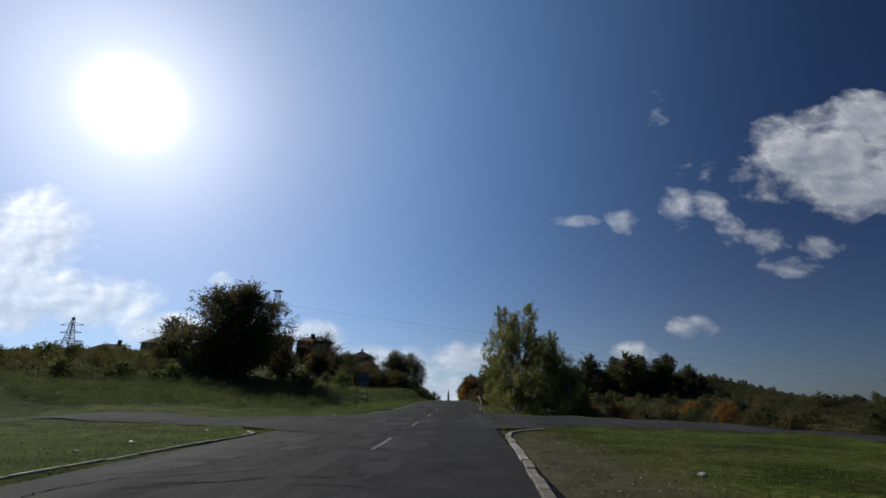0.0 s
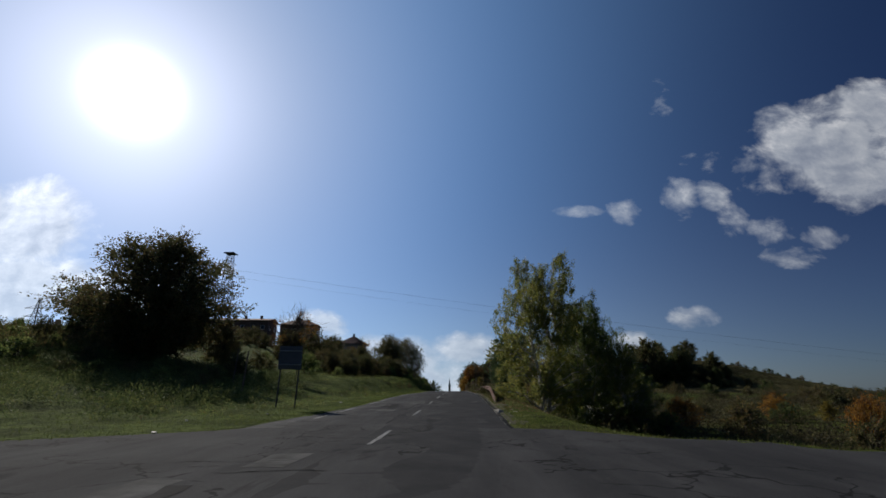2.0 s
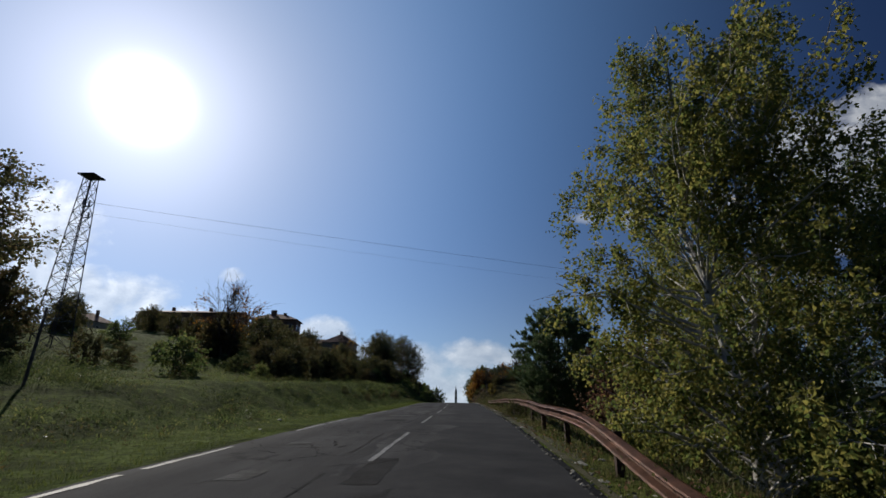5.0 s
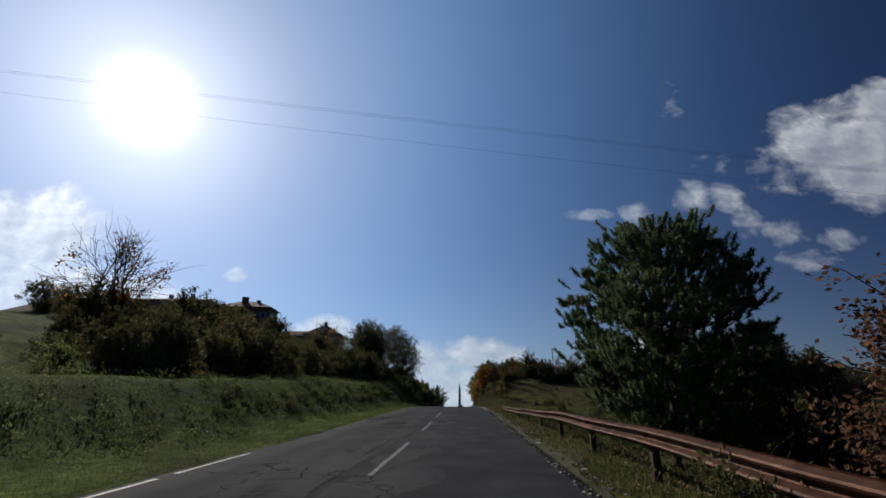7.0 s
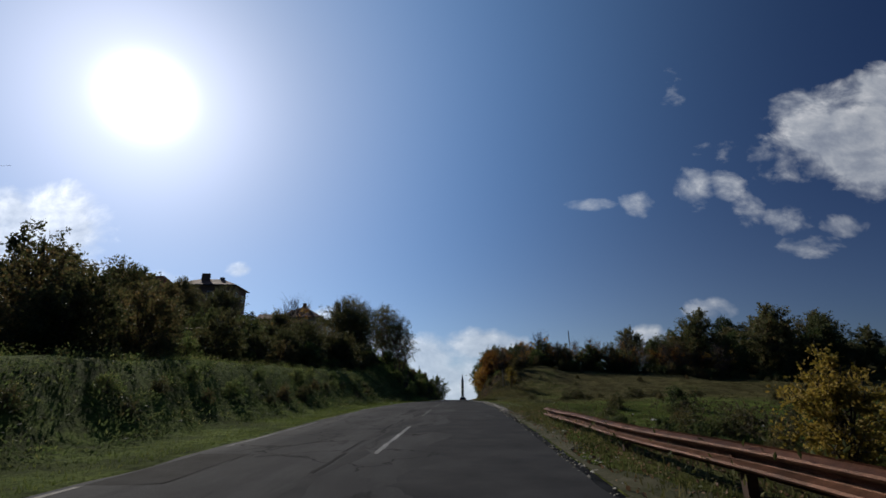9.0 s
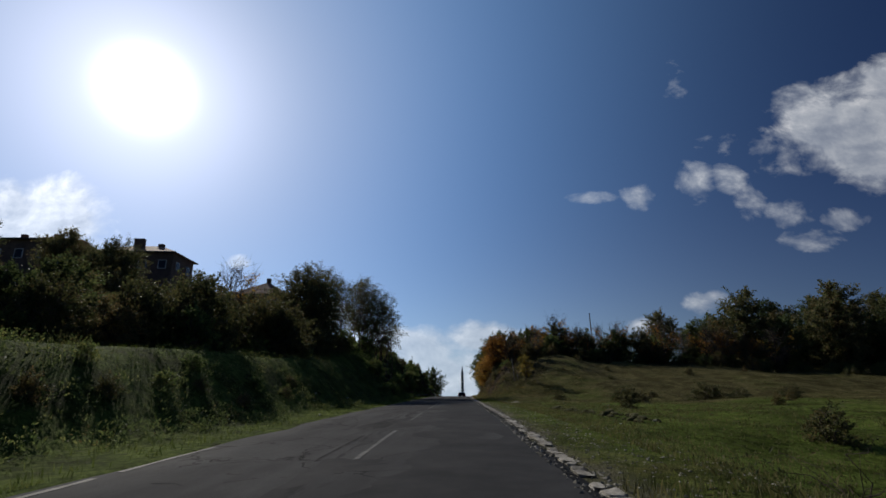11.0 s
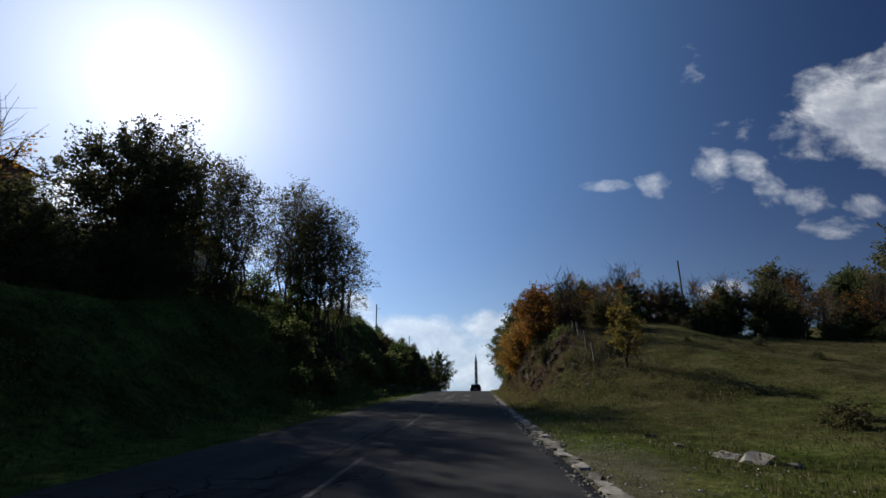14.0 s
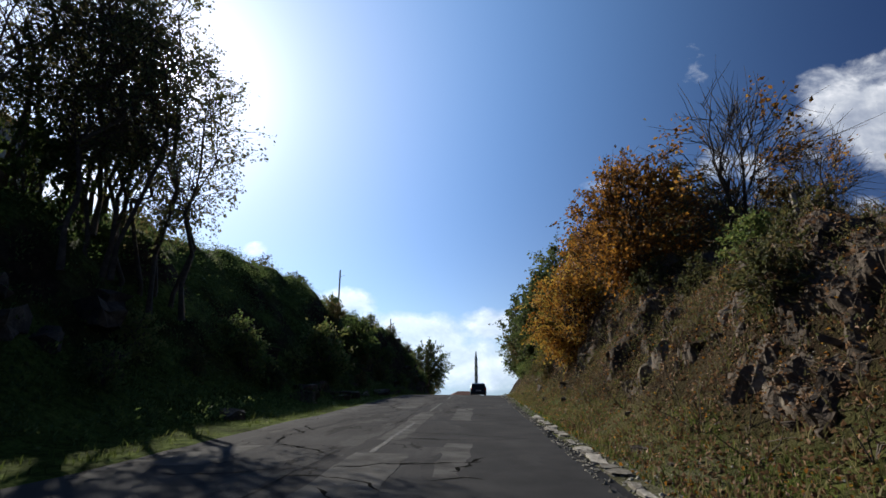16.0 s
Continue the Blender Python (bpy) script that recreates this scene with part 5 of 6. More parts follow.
def block_mesh(seed):
    """A squarish broken block, its corners knocked about."""
    rng = np.random.default_rng(seed)
    bm = bmesh.new()
    bmesh.ops.create_cube(bm, size=0.8)
    bmesh.ops.subdivide_edges(bm, edges=list(bm.edges), cuts=1, use_grid_fill=True)
    for v in bm.verts:
        v.co += Vector(rng.normal(0, 0.075, 3))
    bmesh.ops.bevel(bm, geom=[e for e in bm.edges if rng.random() < 0.35], offset=0.03, segments=1, affect="EDGES")
    me = bpy.data.meshes.new("rock")
    bm.to_mesh(me)
    bm.free()
    return me


stones = [stone_mesh(i) for i in range(5)]


def lay(name, me, mat, label, category, x, y, size, turn, group="", sink=0.3, stretch=(1, 1, 1), lift=0.0):
    if not me.materials:
        me.materials.append(mat)
    ob = new(name, me)
    ob.matrix_basis = Matrix.LocRotScale((x, y, float(land_z(x, y)) + size * (0.36 - sink) + lift), Euler((0.2 * math.sin(turn * 3), 0.2 * math.cos(turn * 5), turn)), tuple(size * s for s in stretch))
    return tagged(ob, label, category, group)


lay("stone", stones[0], STONE, "pale broken concrete lump at the road's edge", "stone", 2.25, 39.7, 0.46, 0.4, "stones by the road", stretch=(1, 1.3, 0.7))
rng = np.random.default_rng(12)
for i in range(46):
    y = float(rng.uniform(36, 100))
    x = float(road_x(y)) + RIGHT + float(rng.uniform(0.05, 0.8))
    lay("stone", stones[i % 5], STONE, "pale stone at the road's crumbling edge", "stone", x, y, float(rng.uniform(0.06, 0.22)), i * 1.7, "stones by the road", stretch=(1, 1.4, 0.5))
for i in range(34):
    y = float(rng.uniform(112, 200))
    x = float(road_x(y)) + RIGHT + float(rng.uniform(0.0, 0.5))
    lay("stone", stones[i % 5], STONE, "pale stone at the road's crumbling edge", "stone", x, y, float(rng.uniform(0.06, 0.17)), i * 2.3, "stones by the road", stretch=(1, 1.6, 0.45))
litter_me = stone_mesh(40, 0.25)
for i in range(40):
    y, side = float(rng.uniform(3, 150)), rng.random() < 0.6
    x = float(road_x(y)) + (RIGHT + float(rng.uniform(1.0, 12)) if side else -LEFT - float(rng.uniform(0.6, 4)))
    if bool(side_road_inside(np.array(x), np.array(y))):
        continue
    lay("litter", litter_me, LITTER, "scrap of pale litter lying in the grass", "litter", x, y, float(rng.uniform(0.08, 0.2)), i * 1.1, "litter in the grass", 0.1)
for i in range(8):
    lay("rubble", litter_me, LITTER, "pale dumped rubble at the gully's edge", "rubble", 14.5 + 3.4 * math.sin(i * 1.9), 112 + 1.6 * math.cos(i * 2.7), 0.25 + 0.2 * math.sin(i) ** 2, i, "dumped rubble", 0.2)
mound = stone_mesh(51, 0.8)
for i in range(64):
    lay("earth_mound", mound, CLOD, "low mound of dark earth on the field's edge", "mound", 6.7 + 0.02 * i + 0.45 * math.sin(i * 2.1), 133.0 - 0.2 * i, 0.14 + 0.26 * math.sin(i * 1.3) ** 4, i * 1.3, "earth mounds", 0.24, (1.3, 1.0, 0.7))

# rocks set into the cuttings
def rock_mesh(seed):
    """A broken block: the hull of a few scattered corners."""
    rng = np.random.default_rng(seed)
    bm = bmesh.new()
    for p in rng.uniform(-0.5, 0.5, (11, 3)) * np.array([1.0, 1.1, 0.8]):
        bm.verts.new(p)
    hull = bmesh.ops.convex_hull(bm, input=list(bm.verts))
    bmesh.ops.delete(bm, geom=[g for g in hull["geom_interior"] if isinstance(g, bmesh.types.BMVert)], context="VERTS")
    bmesh.ops.bevel(bm, geom=list(bm.edges), offset=0.025, segments=1, affect="EDGES")
    me = bpy.data.meshes.new("rock")
    bm.to_mesh(me)
    bm.free()
    return me


rocks = [rock_mesh(60 + i) for i in range(3)] + [block_mesh(70 + i) for i in range(5)]
for i in range(170):
    y = float(rng.uniform(159, 196))
    x = float(road_x(y)) + RIGHT + float(rng.uniform(0.9, 6.5))
    lay("rock", rocks[i % 8], ROCK, "angular brown rock sticking out of the cut slope", "rock", x, y, float(rng.uniform(0.10, 0.42)), i * 2.1, "rocks in the right cutting", 0.40, (1.0, 1.3, 0.8))
for i in range(50):
    y = float(rng.uniform(168, 236))
    x = float(road_x(y)) - LEFT - float(rng.uniform(1.5, 6.0))
    lay("rock", rocks[i % 8], ROCK, "dark rock sticking out of the shaded cut slope", "rock", x, y, float(rng.uniform(0.4, 1.1)), i * 1.7, "rocks in the left cutting", 0.35, (1.0, 1.3, 0.9))


FACE = {}


def face_lift(x, y):
    """How far the rock stands out of the slope at a spot, none where it lies under the soil."""
    i, j = np.round((y - FACE["y0"]) / 0.085).astype(int), np.round((x - road_x(y) - RIGHT - FACE["d0"]) / 0.075).astype(int)
    m, n = FACE["lift"].shape
    inside = (i >= 0) & (i < m) & (j >= 0) & (j < n)
    return np.where(inside, np.maximum(FACE["lift"][np.clip(i, 0, m - 1), np.clip(j, 0, n - 1)], 0), 0)


def rock_face(name, label, y0, y1, d0, d1, cell, proud, seed, some):
    """Fractured ledges in the cut slope: tilted facets over scattered cells, sinking under the soil between outcrops."""
    rng = np.random.default_rng(seed)
    ys, ds = np.arange(y0, y1, 0.085), np.arange(d0, d1, 0.075)
    yy, dd = np.meshgrid(ys, ds, indexing="ij")
    out = np.zeros(yy.shape)
    for size, amount in ((cell, 1.0), (cell * 0.42, 0.55)):
        count = int((y1 - y0) * (d1 - d0) / (size * size))
        cy, cd = rng.uniform(y0, y1, count), rng.uniform(d0, d1, count)
        high, tilt = rng.uniform(-0.6, 1.0, count), rng.normal(0, 0.75, (count, 2))
        for i0 in range(0, len(ys), 24):
            a, b = yy[i0:i0 + 24, :, None], dd[i0:i0 + 24, :, None]
            m = np.abs(cy - ys[min(len(ys) - 1, i0 + 12)]) < 3.5 + size
            dist = np.hypot((a - cy[m]) / 1.5, b - cd[m])
            near = np.argsort(dist, axis=2)[:, :, :2]
            k0 = near[:, :, 0]
            d1_, d2_ = np.take_along_axis(dist, near, 2).transpose(2, 0, 1)
            facet = high[m][k0] * size * 0.45 + tilt[m][k0, 0] * (a[:, :, 0] - cy[m][k0]) * 0.5 + tilt[m][k0, 1] * (b[:, :, 0] - cd[m][k0])
            out[i0:i0 + 24] += amount * facet - 0.10 * np.clip(1 - (d2_ - d1_) / (0.09 * size + 0.02), 0, 1)
    xx = road_x(yy) + RIGHT + dd
    mask = 0.8 * grain(xx, yy, 2.2) + 0.8 * grain(xx + 9, yy, 0.9) + 0.5 * grain(xx, yy + 5, 0.4) + some
    rim = np.minimum(np.minimum(yy - y0, y1 - yy), np.minimum(dd - d0, d1 - dd))
    lift = np.clip(mask, -1, 0.8) * 0.45 + proud * np.clip(out, -0.4, 0.9) - 0.10 - 0.9 * np.clip(1 - rim / 1.3, 0, 1)
    lift += 0.05 * grain(xx, yy, 0.17)
    zz = land_z(xx, yy) + lift * 0.75
    FACE.update(y0=y0, d0=d0, lift=lift)
    ob = mesh_object(name, np.stack([xx - lift * 0.65, yy, zz], -1).reshape(-1, 3), grid_faces(*yy.shape), ROCK, False)
    return tagged(ob, label, "rock face", kind="structure")


rock_face("rock_face", "fractured brown rock ledges in the cut slope", 163.5, 206.0, 1.2, 6.6, 0.42, 0.55, 5, 0.12)

slab = block_mesh(90)
for i, (x, y, size) in enumerate(((5.4, 147.6, 0.26), (5.6, 146.3, 0.36), (5.9, 145.8, 0.44), (6.2, 145.5, 0.3), (5.3, 149.2, 0.34), (6.0, 146.6, 0.18))):
    lay("concrete_slab", slab, CONCRETE, "broken pale concrete slab half sunk in the grass", "slab", x, y, size, i * 1.9, "broken concrete slabs", 0.3, (1.3, 1.0, 0.4))

# lattice mast with cross arms and the wires it carries over the road
def lattice(root, base, top, foot, head, bays, mat, chord=0.05, brace=0.025):
    b, t = Vector(base), Vector(top)
    corner = ((-1, -1), (1, -1), (1, 1), (-1, 1))

    def at(i, f):
        w = foot + (head - foot) * f
        return b + (t - b) * f + Vector((corner[i][0] * w / 2, corner[i][1] * w / 2, 0))

    for i in range(4):
        part("chord", made(rod, at(i, 0), at(i, 1), chord, chord * 0.8, 4), mat, root)
    for k in range(bays):
        f0, f1 = k / bays, (k + 1) / bays
        for i in range(4):
            j = (i + 1) % 4
            part("brace", made(rod, at(i, f0), at(j, f1), brace, None, 4), mat, root)
            part("brace", made(rod, at(j, f0), at(i, f1), brace, None, 4), mat, root)
            part("brace", made(rod, at(i, f1), at(j, f1), brace, None, 4), mat, root)


mast_x, mast_y, mast_top = -30.4, 80.3, 18.6
mast = tagged(new("lattice_mast"), "tall grey steel lattice mast with short cross arms", "pylon")
mast_foot = float(land_z(mast_x, mast_y)) - 0.3
lattice(mast, (mast_x, mast_y, mast_foot), (mast_x, mast_y, mast_top), 1.8, 0.7, 13, DARKSTEEL, 0.045, 0.022)
arm_ends = []
for k, (dz, reach) in enumerate(((-2.75, 0.3), (-2.8, -0.3), (-3.7, 0.5))):
    bm = made(rod, (mast_x, mast_y, mast_top + dz), (mast_x + 0.1, mast_y + reach, mast_top + dz + 0.15), 0.06, 0.04, 4)
    rod(bm, (mast_x, mast_y, mast_top + dz - 0.6), (mast_x + 0.1, mast_y + reach, mast_top + dz + 0.1), 0.03, None, 4)
    part("cross_arm", bm, DARKSTEEL, mast)
    bm = made(rod, (mast_x + 0.1, mast_y + reach, mast_top + dz + 0.1), (mast_x + 0.1, mast_y + reach, mast_top + dz + 0.65), 0.09, 0.06, 8)
    part("insulator", bm, LEAD, mast, "grey ribbed insulator")
    arm_ends.append(Vector((mast_x + 0.1, mast_y + reach, mast_top + dz + 0.6)))
part("platform", made(box, (mast_x - 0.7, mast_y - 0.7, mast_top - 0.06), (mast_x + 0.7, mast_y + 0.7, mast_top + 0.04)), DARKSTEEL, mast)
for k, a in enumerate(arm_ends):
    run = np.linspace(0, 148, 34)
    pts = np.stack([a.x + run, mast_y + 0.5 + 0.4 * (a.y - mast_y) + run * 0.03, a.z - 0.145 * run + 0.00022 * run ** 2], 1)
    v, f = tubes([(pts, np.full(34, 0.0045))], 4)
    tagged(mesh_object("power_line", v, f, DARKSTEEL, True), "thin dark power line hanging over the road", "power line", "power lines")
catcher = tagged(new("power_pole"), "wooden pole that carries the power lines", "pole")
part("shaft", made(rod, (118, 84.7, float(land_z(118, 84.7)) - 0.5), (118, 84.7, 1.2), 0.15, 0.10, 8), POLEWOOD, catcher)
part("cross_arm", made(box, (117.94, 83.7, 0.9), (118.06, 86.0, 1.04)), POLEWOOD, catcher)

# far pylon on the skyline
px, py = -157.7, 193.6
pylon = tagged(new("power_pylon"), "distant grey lattice power pylon with three arms", "pylon")
pz = float(land_z(px, py))
lattice(pylon, (px, py, pz - 0.5), (px, py, 32.0), 5.0, 0.5, 9, DARKSTEEL, 0.13, 0.07)
for z, half in ((22.0, 6.0), (25.5, 4.6), (28.6, 5.2)):
    bm = made(rod, (px - half, py, z), (px + half, py, z), 0.12, None, 4)
    rod(bm, (px - half, py, z), (px, py, z + 1.3), 0.08, None, 4)
    rod(bm, (px + half, py, z), (px, py, z + 1.3), 0.08, None, 4)
    part("cross_arm", bm, DARKSTEEL, pylon)


# wooden poles and stakes
def build_pole(name, label, x, y, top, r=0.13, lean=(0, 0), arm=True, group="utility poles"):
    root = tagged(new(name), label, "pole", group)
    z = float(land_z(x, y))
    part("shaft", made(rod, (x, y, z - 0.4), (x + lean[0], y + lean[1], top), r, r * 0.7, 8), POLEWOOD, root)
    if arm:
        part("bracket", made(rod, (x + lean[0], y + lean[1], top - 0.9), (x + lean[0] + 0.6, y + lean[1], top - 0.7), 0.03, None, 5), DARKSTEEL, root)
    return root


build_pole("utility_pole", "dark wooden utility pole above the cutting", -16.3, 218.2, 10.2)
build_pole("utility_pole", "dark wooden utility pole above the hedge", 25.9, 194.3, 12.1, lean=(-0.2, 0), arm=False)
build_pole("utility_pole", "dark wooden utility pole past the crest", -13.0, 236.0, 5.6, 0.1)
for k, (x, y, h) in enumerate(((7.85, 164.3, 1.25), (8.05, 166.9, 1.3), (8.25, 169.8, 1.2), (8.5, 172.8, 1.2), (8.3, 163.9, 0.9))):
    z = float(land_z(x, y))
    ob = part("fence_stake", made(rod, (x, y, z - 0.3), (x - 0.18 + 0.1 * math.sin(k * 3), y, z + h), 0.08, 0.06, 7), STAKEWOOD)
    tagged(ob, "weathered wooden stake on the grassy slope", "stake", "fence stakes")
for k, (x, y) in enumerate(((-12.3, 47.0), (-16.5, 55.0), (-13.5, 60.5))):
    z = float(land_z(x, y))
    tagged(part("fence_stake", made(rod, (x, y, z - 0.3), (x + 0.15, y, z + 2.6), 0.06, 0.045, 6), POLEWOOD), "thin dark post on the grassy bank", "stake", "fence stakes")

# road sign seen from behind
sign = tagged(new("road_sign"), "grey back of a road sign on two thin posts", "road sign")
for x, y in ((-8.35, 41.9), (-7.5, 42.1)):
    z = float(land_z(x, y))
    part("post", made(rod, (x, y, z - 0.3), (x + 0.10, y, 3.0), 0.04, None, 8), DARKSTEEL, sign)
for name_, lo, hi, mat_ in (("panel", (-0.55, -0.02, 1.95), (0.55, 0.02, 3.08), SIGNBACK), ("stiffener", (-0.53, -0.07, 2.15), (0.53, -0.02, 2.21), GALV), ("stiffener", (-0.53, -0.07, 2.82), (0.53, -0.02, 2.88), GALV)):
    part(name_, made(box, lo, hi, 0.008), mat_, sign).matrix_basis = pose(-7.85, 41.93, 0, 0, 0, 13.2)


# houses on the hill
def build_house(name, label, x, y, wide, deep, eave, ridge, base, turn, wall, storeys=2, hip=True, chimneys=((0.2, 0.0),), cols=4):
    root = tagged(new(name), label, "house")
    root.matrix_basis = pose(x, y, 0, 0, 0, turn)
    w, d, t = wide / 2, deep / 2, 0.3
    for lo, hi in (((-w, -d, base), (w, -d + t, eave)), ((-w, d - t, base), (w, d, eave)), ((-w, -d + t, base), (-w + t, d - t, eave)), ((w - t, -d + t, base), (w, d - t, eave))):
        part("wall", made(box, lo, hi), wall, root)
    bm = bmesh.new()
    o = 0.55
    c = [bm.verts.new(p) for p in ((-w - o, -d - o, eave), (w + o, -d - o, eave), (w + o, d + o, eave), (-w - o, d + o, eave))]
    run = max(0.0, w - d) if hip else w + o
    r = [bm.verts.new((-run - 0.05, 0, ridge)), bm.verts.new((run + 0.05, 0, ridge))]
    for f in ((c[0], c[1], r[1], r[0]), (c[2], c[3], r[0], r[1]), (c[1], c[2], r[1]), (c[3], c[0], r[0]), (c[3], c[2], c[1], c[0])):
        bm.faces.new(f)
    roof = part("roof", bm, TILE, root)
    for lo, hi in (((-w - o, -d - o - 0.04, eave - 0.14), (w + o, -d - o + 0.03, eave + 0.05)), ((-w - o, d + o - 0.03, eave - 0.14), (w + o, d + o + 0.04, eave + 0.05))):
        part("gutter", made(box, lo, hi), DARKSTEEL, roof)
    for fx, fy, *size in chimneys:
        half, over = (size + [0.35, 0.9][len(size):])[:2]
        part("chimney", made(box, (fx * w - half, fy * d - 0.35, eave + 0.2), (fx * w + half, fy * d + 0.35, ridge + over), 0.03), BRICKWALL, roof)
    high = (eave - base) / storeys
    for s in range(storeys):
        z = base + high * s + high * 0.35
        for side in (-1, 1):
            for i in range(cols):
                xx = -w + (i + 0.5) * wide / cols
                fr = part("window", made(box, (xx - 0.62, side * (d + 0.005) - 0.05, z - 0.06), (xx + 0.62, side * (d + 0.005) + 0.05, z + 1.36)), WHITEWALL, root)
                part("pane", made(box, (xx - 0.5, side * (d + 0.02) - 0.05, z + 0.04), (xx + 0.5, side * (d + 0.02) + 0.05, z + 1.26)), GLASS, fr)
            for i in range(2):
                yy = -d + (i + 0.5) * deep / 2
                fr = part("window", made(box, (side * (w + 0.005) - 0.05, yy - 0.62, z - 0.06), (side * (w + 0.005) + 0.05, yy + 0.62, z + 1.36)), WHITEWALL, root)
                part("pane", made(box, (side * (w + 0.02) - 0.05, yy - 0.5, z + 0.04), (side * (w + 0.02) + 0.05, yy + 0.5, z + 1.26)), GLASS, fr)
    return root


hz = lambda x, y: float(land_z(x, y)) - 0.4
build_house("house", "two-storey dark house with a hipped tile roof", -50.0, 174.9, 11.8, 7.4, 19.7, 21.6, hz(-50, 174.9), 8, BRICKWALL, 2, True, ((-0.12, -0.3, 0.75), (0.36, 0.0, 0.4, 0.35)))
build_house("house", "low pale house with a pyramid tile roof", -34.4, 186.6, 9.0, 8.4, 14.6, 17.4, hz(-34.4, 186.6), 6, PLASTER, 1, True, ((0.0, 0.1),), 3)
build_house("house", "small plastered outbuilding with a gabled roof", -41.0, 186.0, 5.0, 4.5, 14.4, 15.8, hz(-41.0, 186), 6, PLASTER, 1, False, (), 1)
build_house("long_building", "long dark two-storey building with a low roof", -70.5, 170.0, 25.0, 10.0, 20.4, 21.6, hz(-70.5, 170), 4, BRICKWALL, 2, False, ((-0.5, 0.0), (0.3, 0.0), (0.7, 0.0)), 8)
build_house("house", "small dark house far up the hill", -112.0, 184.0, 12.0, 9.0, 20.0, 23.0, hz(-112, 184), -5, PLASTER, 2, True, ((0.5, 0.0),))
build_house("shed", "small pale shed among the shrubs", -25.3, 131.0, 4.2, 3.0, float(land_z(-25.3, 131)) + 1.9, float(land_z(-25.3, 131)) + 2.3, hz(-25.3, 131), 10, PLASTER, 1, False, (), 1)
build_house("house", "low dark house behind the tall tree", -78.0, 108.0, 11.0, 8.0, 9.6, 12.2, hz(-78, 108), 15, PLASTER, 1, True, ((0.3, 0.0),), 3)

# tower with a pointed cap and the long low building beyond the crest
tower_x, tower_y = -0.8, 600.0
minaret = tagged(new("minaret"), "slender pale stone tower with a balcony and pointed lead cap", "tower")
gz = float(land_z(tower_x, tower_y))
part("base", made(box, (tower_x - 2.2, tower_y - 2.2, gz - 1), (tower_x + 2.2, tower_y + 2.2, -30)), PLASTER, minaret)
part("shaft", made(rod, (tower_x, tower_y, -30), (tower_x, tower_y, -1.5), 1.5, 1.3, 14), PLASTER, minaret)
part("lower_balcony", made(rod, (tower_x, tower_y, -17.5), (tower_x, tower_y, -15.8), 1.5, 2.1, 14), WHITEWALL, minaret)
part("balcony", made(rod, (tower_x, tower_y, -9.5), (tower_x, tower_y, -7.8), 1.4, 2.0, 14), WHITEWALL, minaret)
part("cap", made(rod, (tower_x, tower_y, -1.5), (tower_x, tower_y, 7.4), 1.5, 0.05, 14), LEAD, minaret, "grey pointed lead cap")
build_house("hall", "long low white building with a red tile roof past the crest", -11.0, 612.0, 26.0, 12.0, -33.0, -29.6, float(land_z(-11, 612)) - 0.5, 0, WHITEWALL, 1, True, (), 9)


# car ahead on the crest
def build_car(x, y):
    root = tagged(new("car"), "small dark hatchback car driving ahead on the road", "car")
    root.matrix_basis = pose(x, y, road_top(1.5, y), -math.degrees(math.atan(0.09)), 0, 1.5)
    bm = bmesh.new()
    outline = [(-1.95, 0.30), (-2.0, 0.55), (-1.95, 0.92), (-1.55, 1.38), (-1.2, 1.46), (0.0, 1.48), (0.45, 1.36), (1.15, 0.95), (1.9, 0.80), (2.0, 0.55), (1.95, 0.30)]
    rings = []
    for sx in (-0.86, -0.80, 0.0, 0.80, 0.86):
        ring = []
        for yy, z in outline:
            tuck = 1 - 0.20 * max(0.0, (z - 0.92) / 0.56)
            edge_ = 0.96 if abs(sx) > 0.83 else 1.0
            ring.append(bm.verts.new((sx * tuck, yy * edge_, 0.3 + (z - 0.3) * (0.97 if edge_ < 1 else 1))))
        rings.append(ring)
    n = len(outline)
    for a, b in zip(rings, rings[1:]):
        for j in range(n):
            bm.faces.new((a[j], a[(j + 1) % n], b[(j + 1) % n], b[j]))
    bm.faces.new(rings[0][::-1]), bm.faces.new(rings[-1])
    body = part("body", bm, CARPAINT, root)
    bm = bmesh.new()
    bm.faces.new([bm.verts.new(p) for p in ((-0.66, -1.965, 0.97), (0.66, -1.965, 0.97), (0.58, -1.60, 1.35), (-0.58, -1.60, 1.35))])
    bmesh.ops.solidify(bm, geom=list(bm.faces), thickness=0.02)
    part("rear_window", bm, GLASS, body)
    for sx in (-1, 1):
        part("tail_lamp", made(box, (sx * 0.72 - 0.1, -2.03, 0.72), (sx * 0.72 + 0.1, -1.93, 0.92), 0.01), REDLENS, body)
        for yy in (-1.25, 1.28):
            wheel = part("wheel", made(rod, (sx * 0.84, yy, 0.31), (sx * 0.66, yy, 0.31), 0.31, None, 18), RUBBER, root)
            part("rim", made(rod, (sx * 0.845, yy, 0.31), (sx * 0.80, yy, 0.31), 0.20, None, 14), GALV, wheel)
    part("bumper", made(box, (-0.80, -2.06, 0.36), (0.80, -1.94, 0.60), 0.02), CARPAINT, body)
    part("plate", made(box, (-0.26, -2.075, 0.62), (0.26, -2.02, 0.73)), WHITEWALL, body)
    return root


build_car(float(road_x(216)) + 1.6, 216.0)


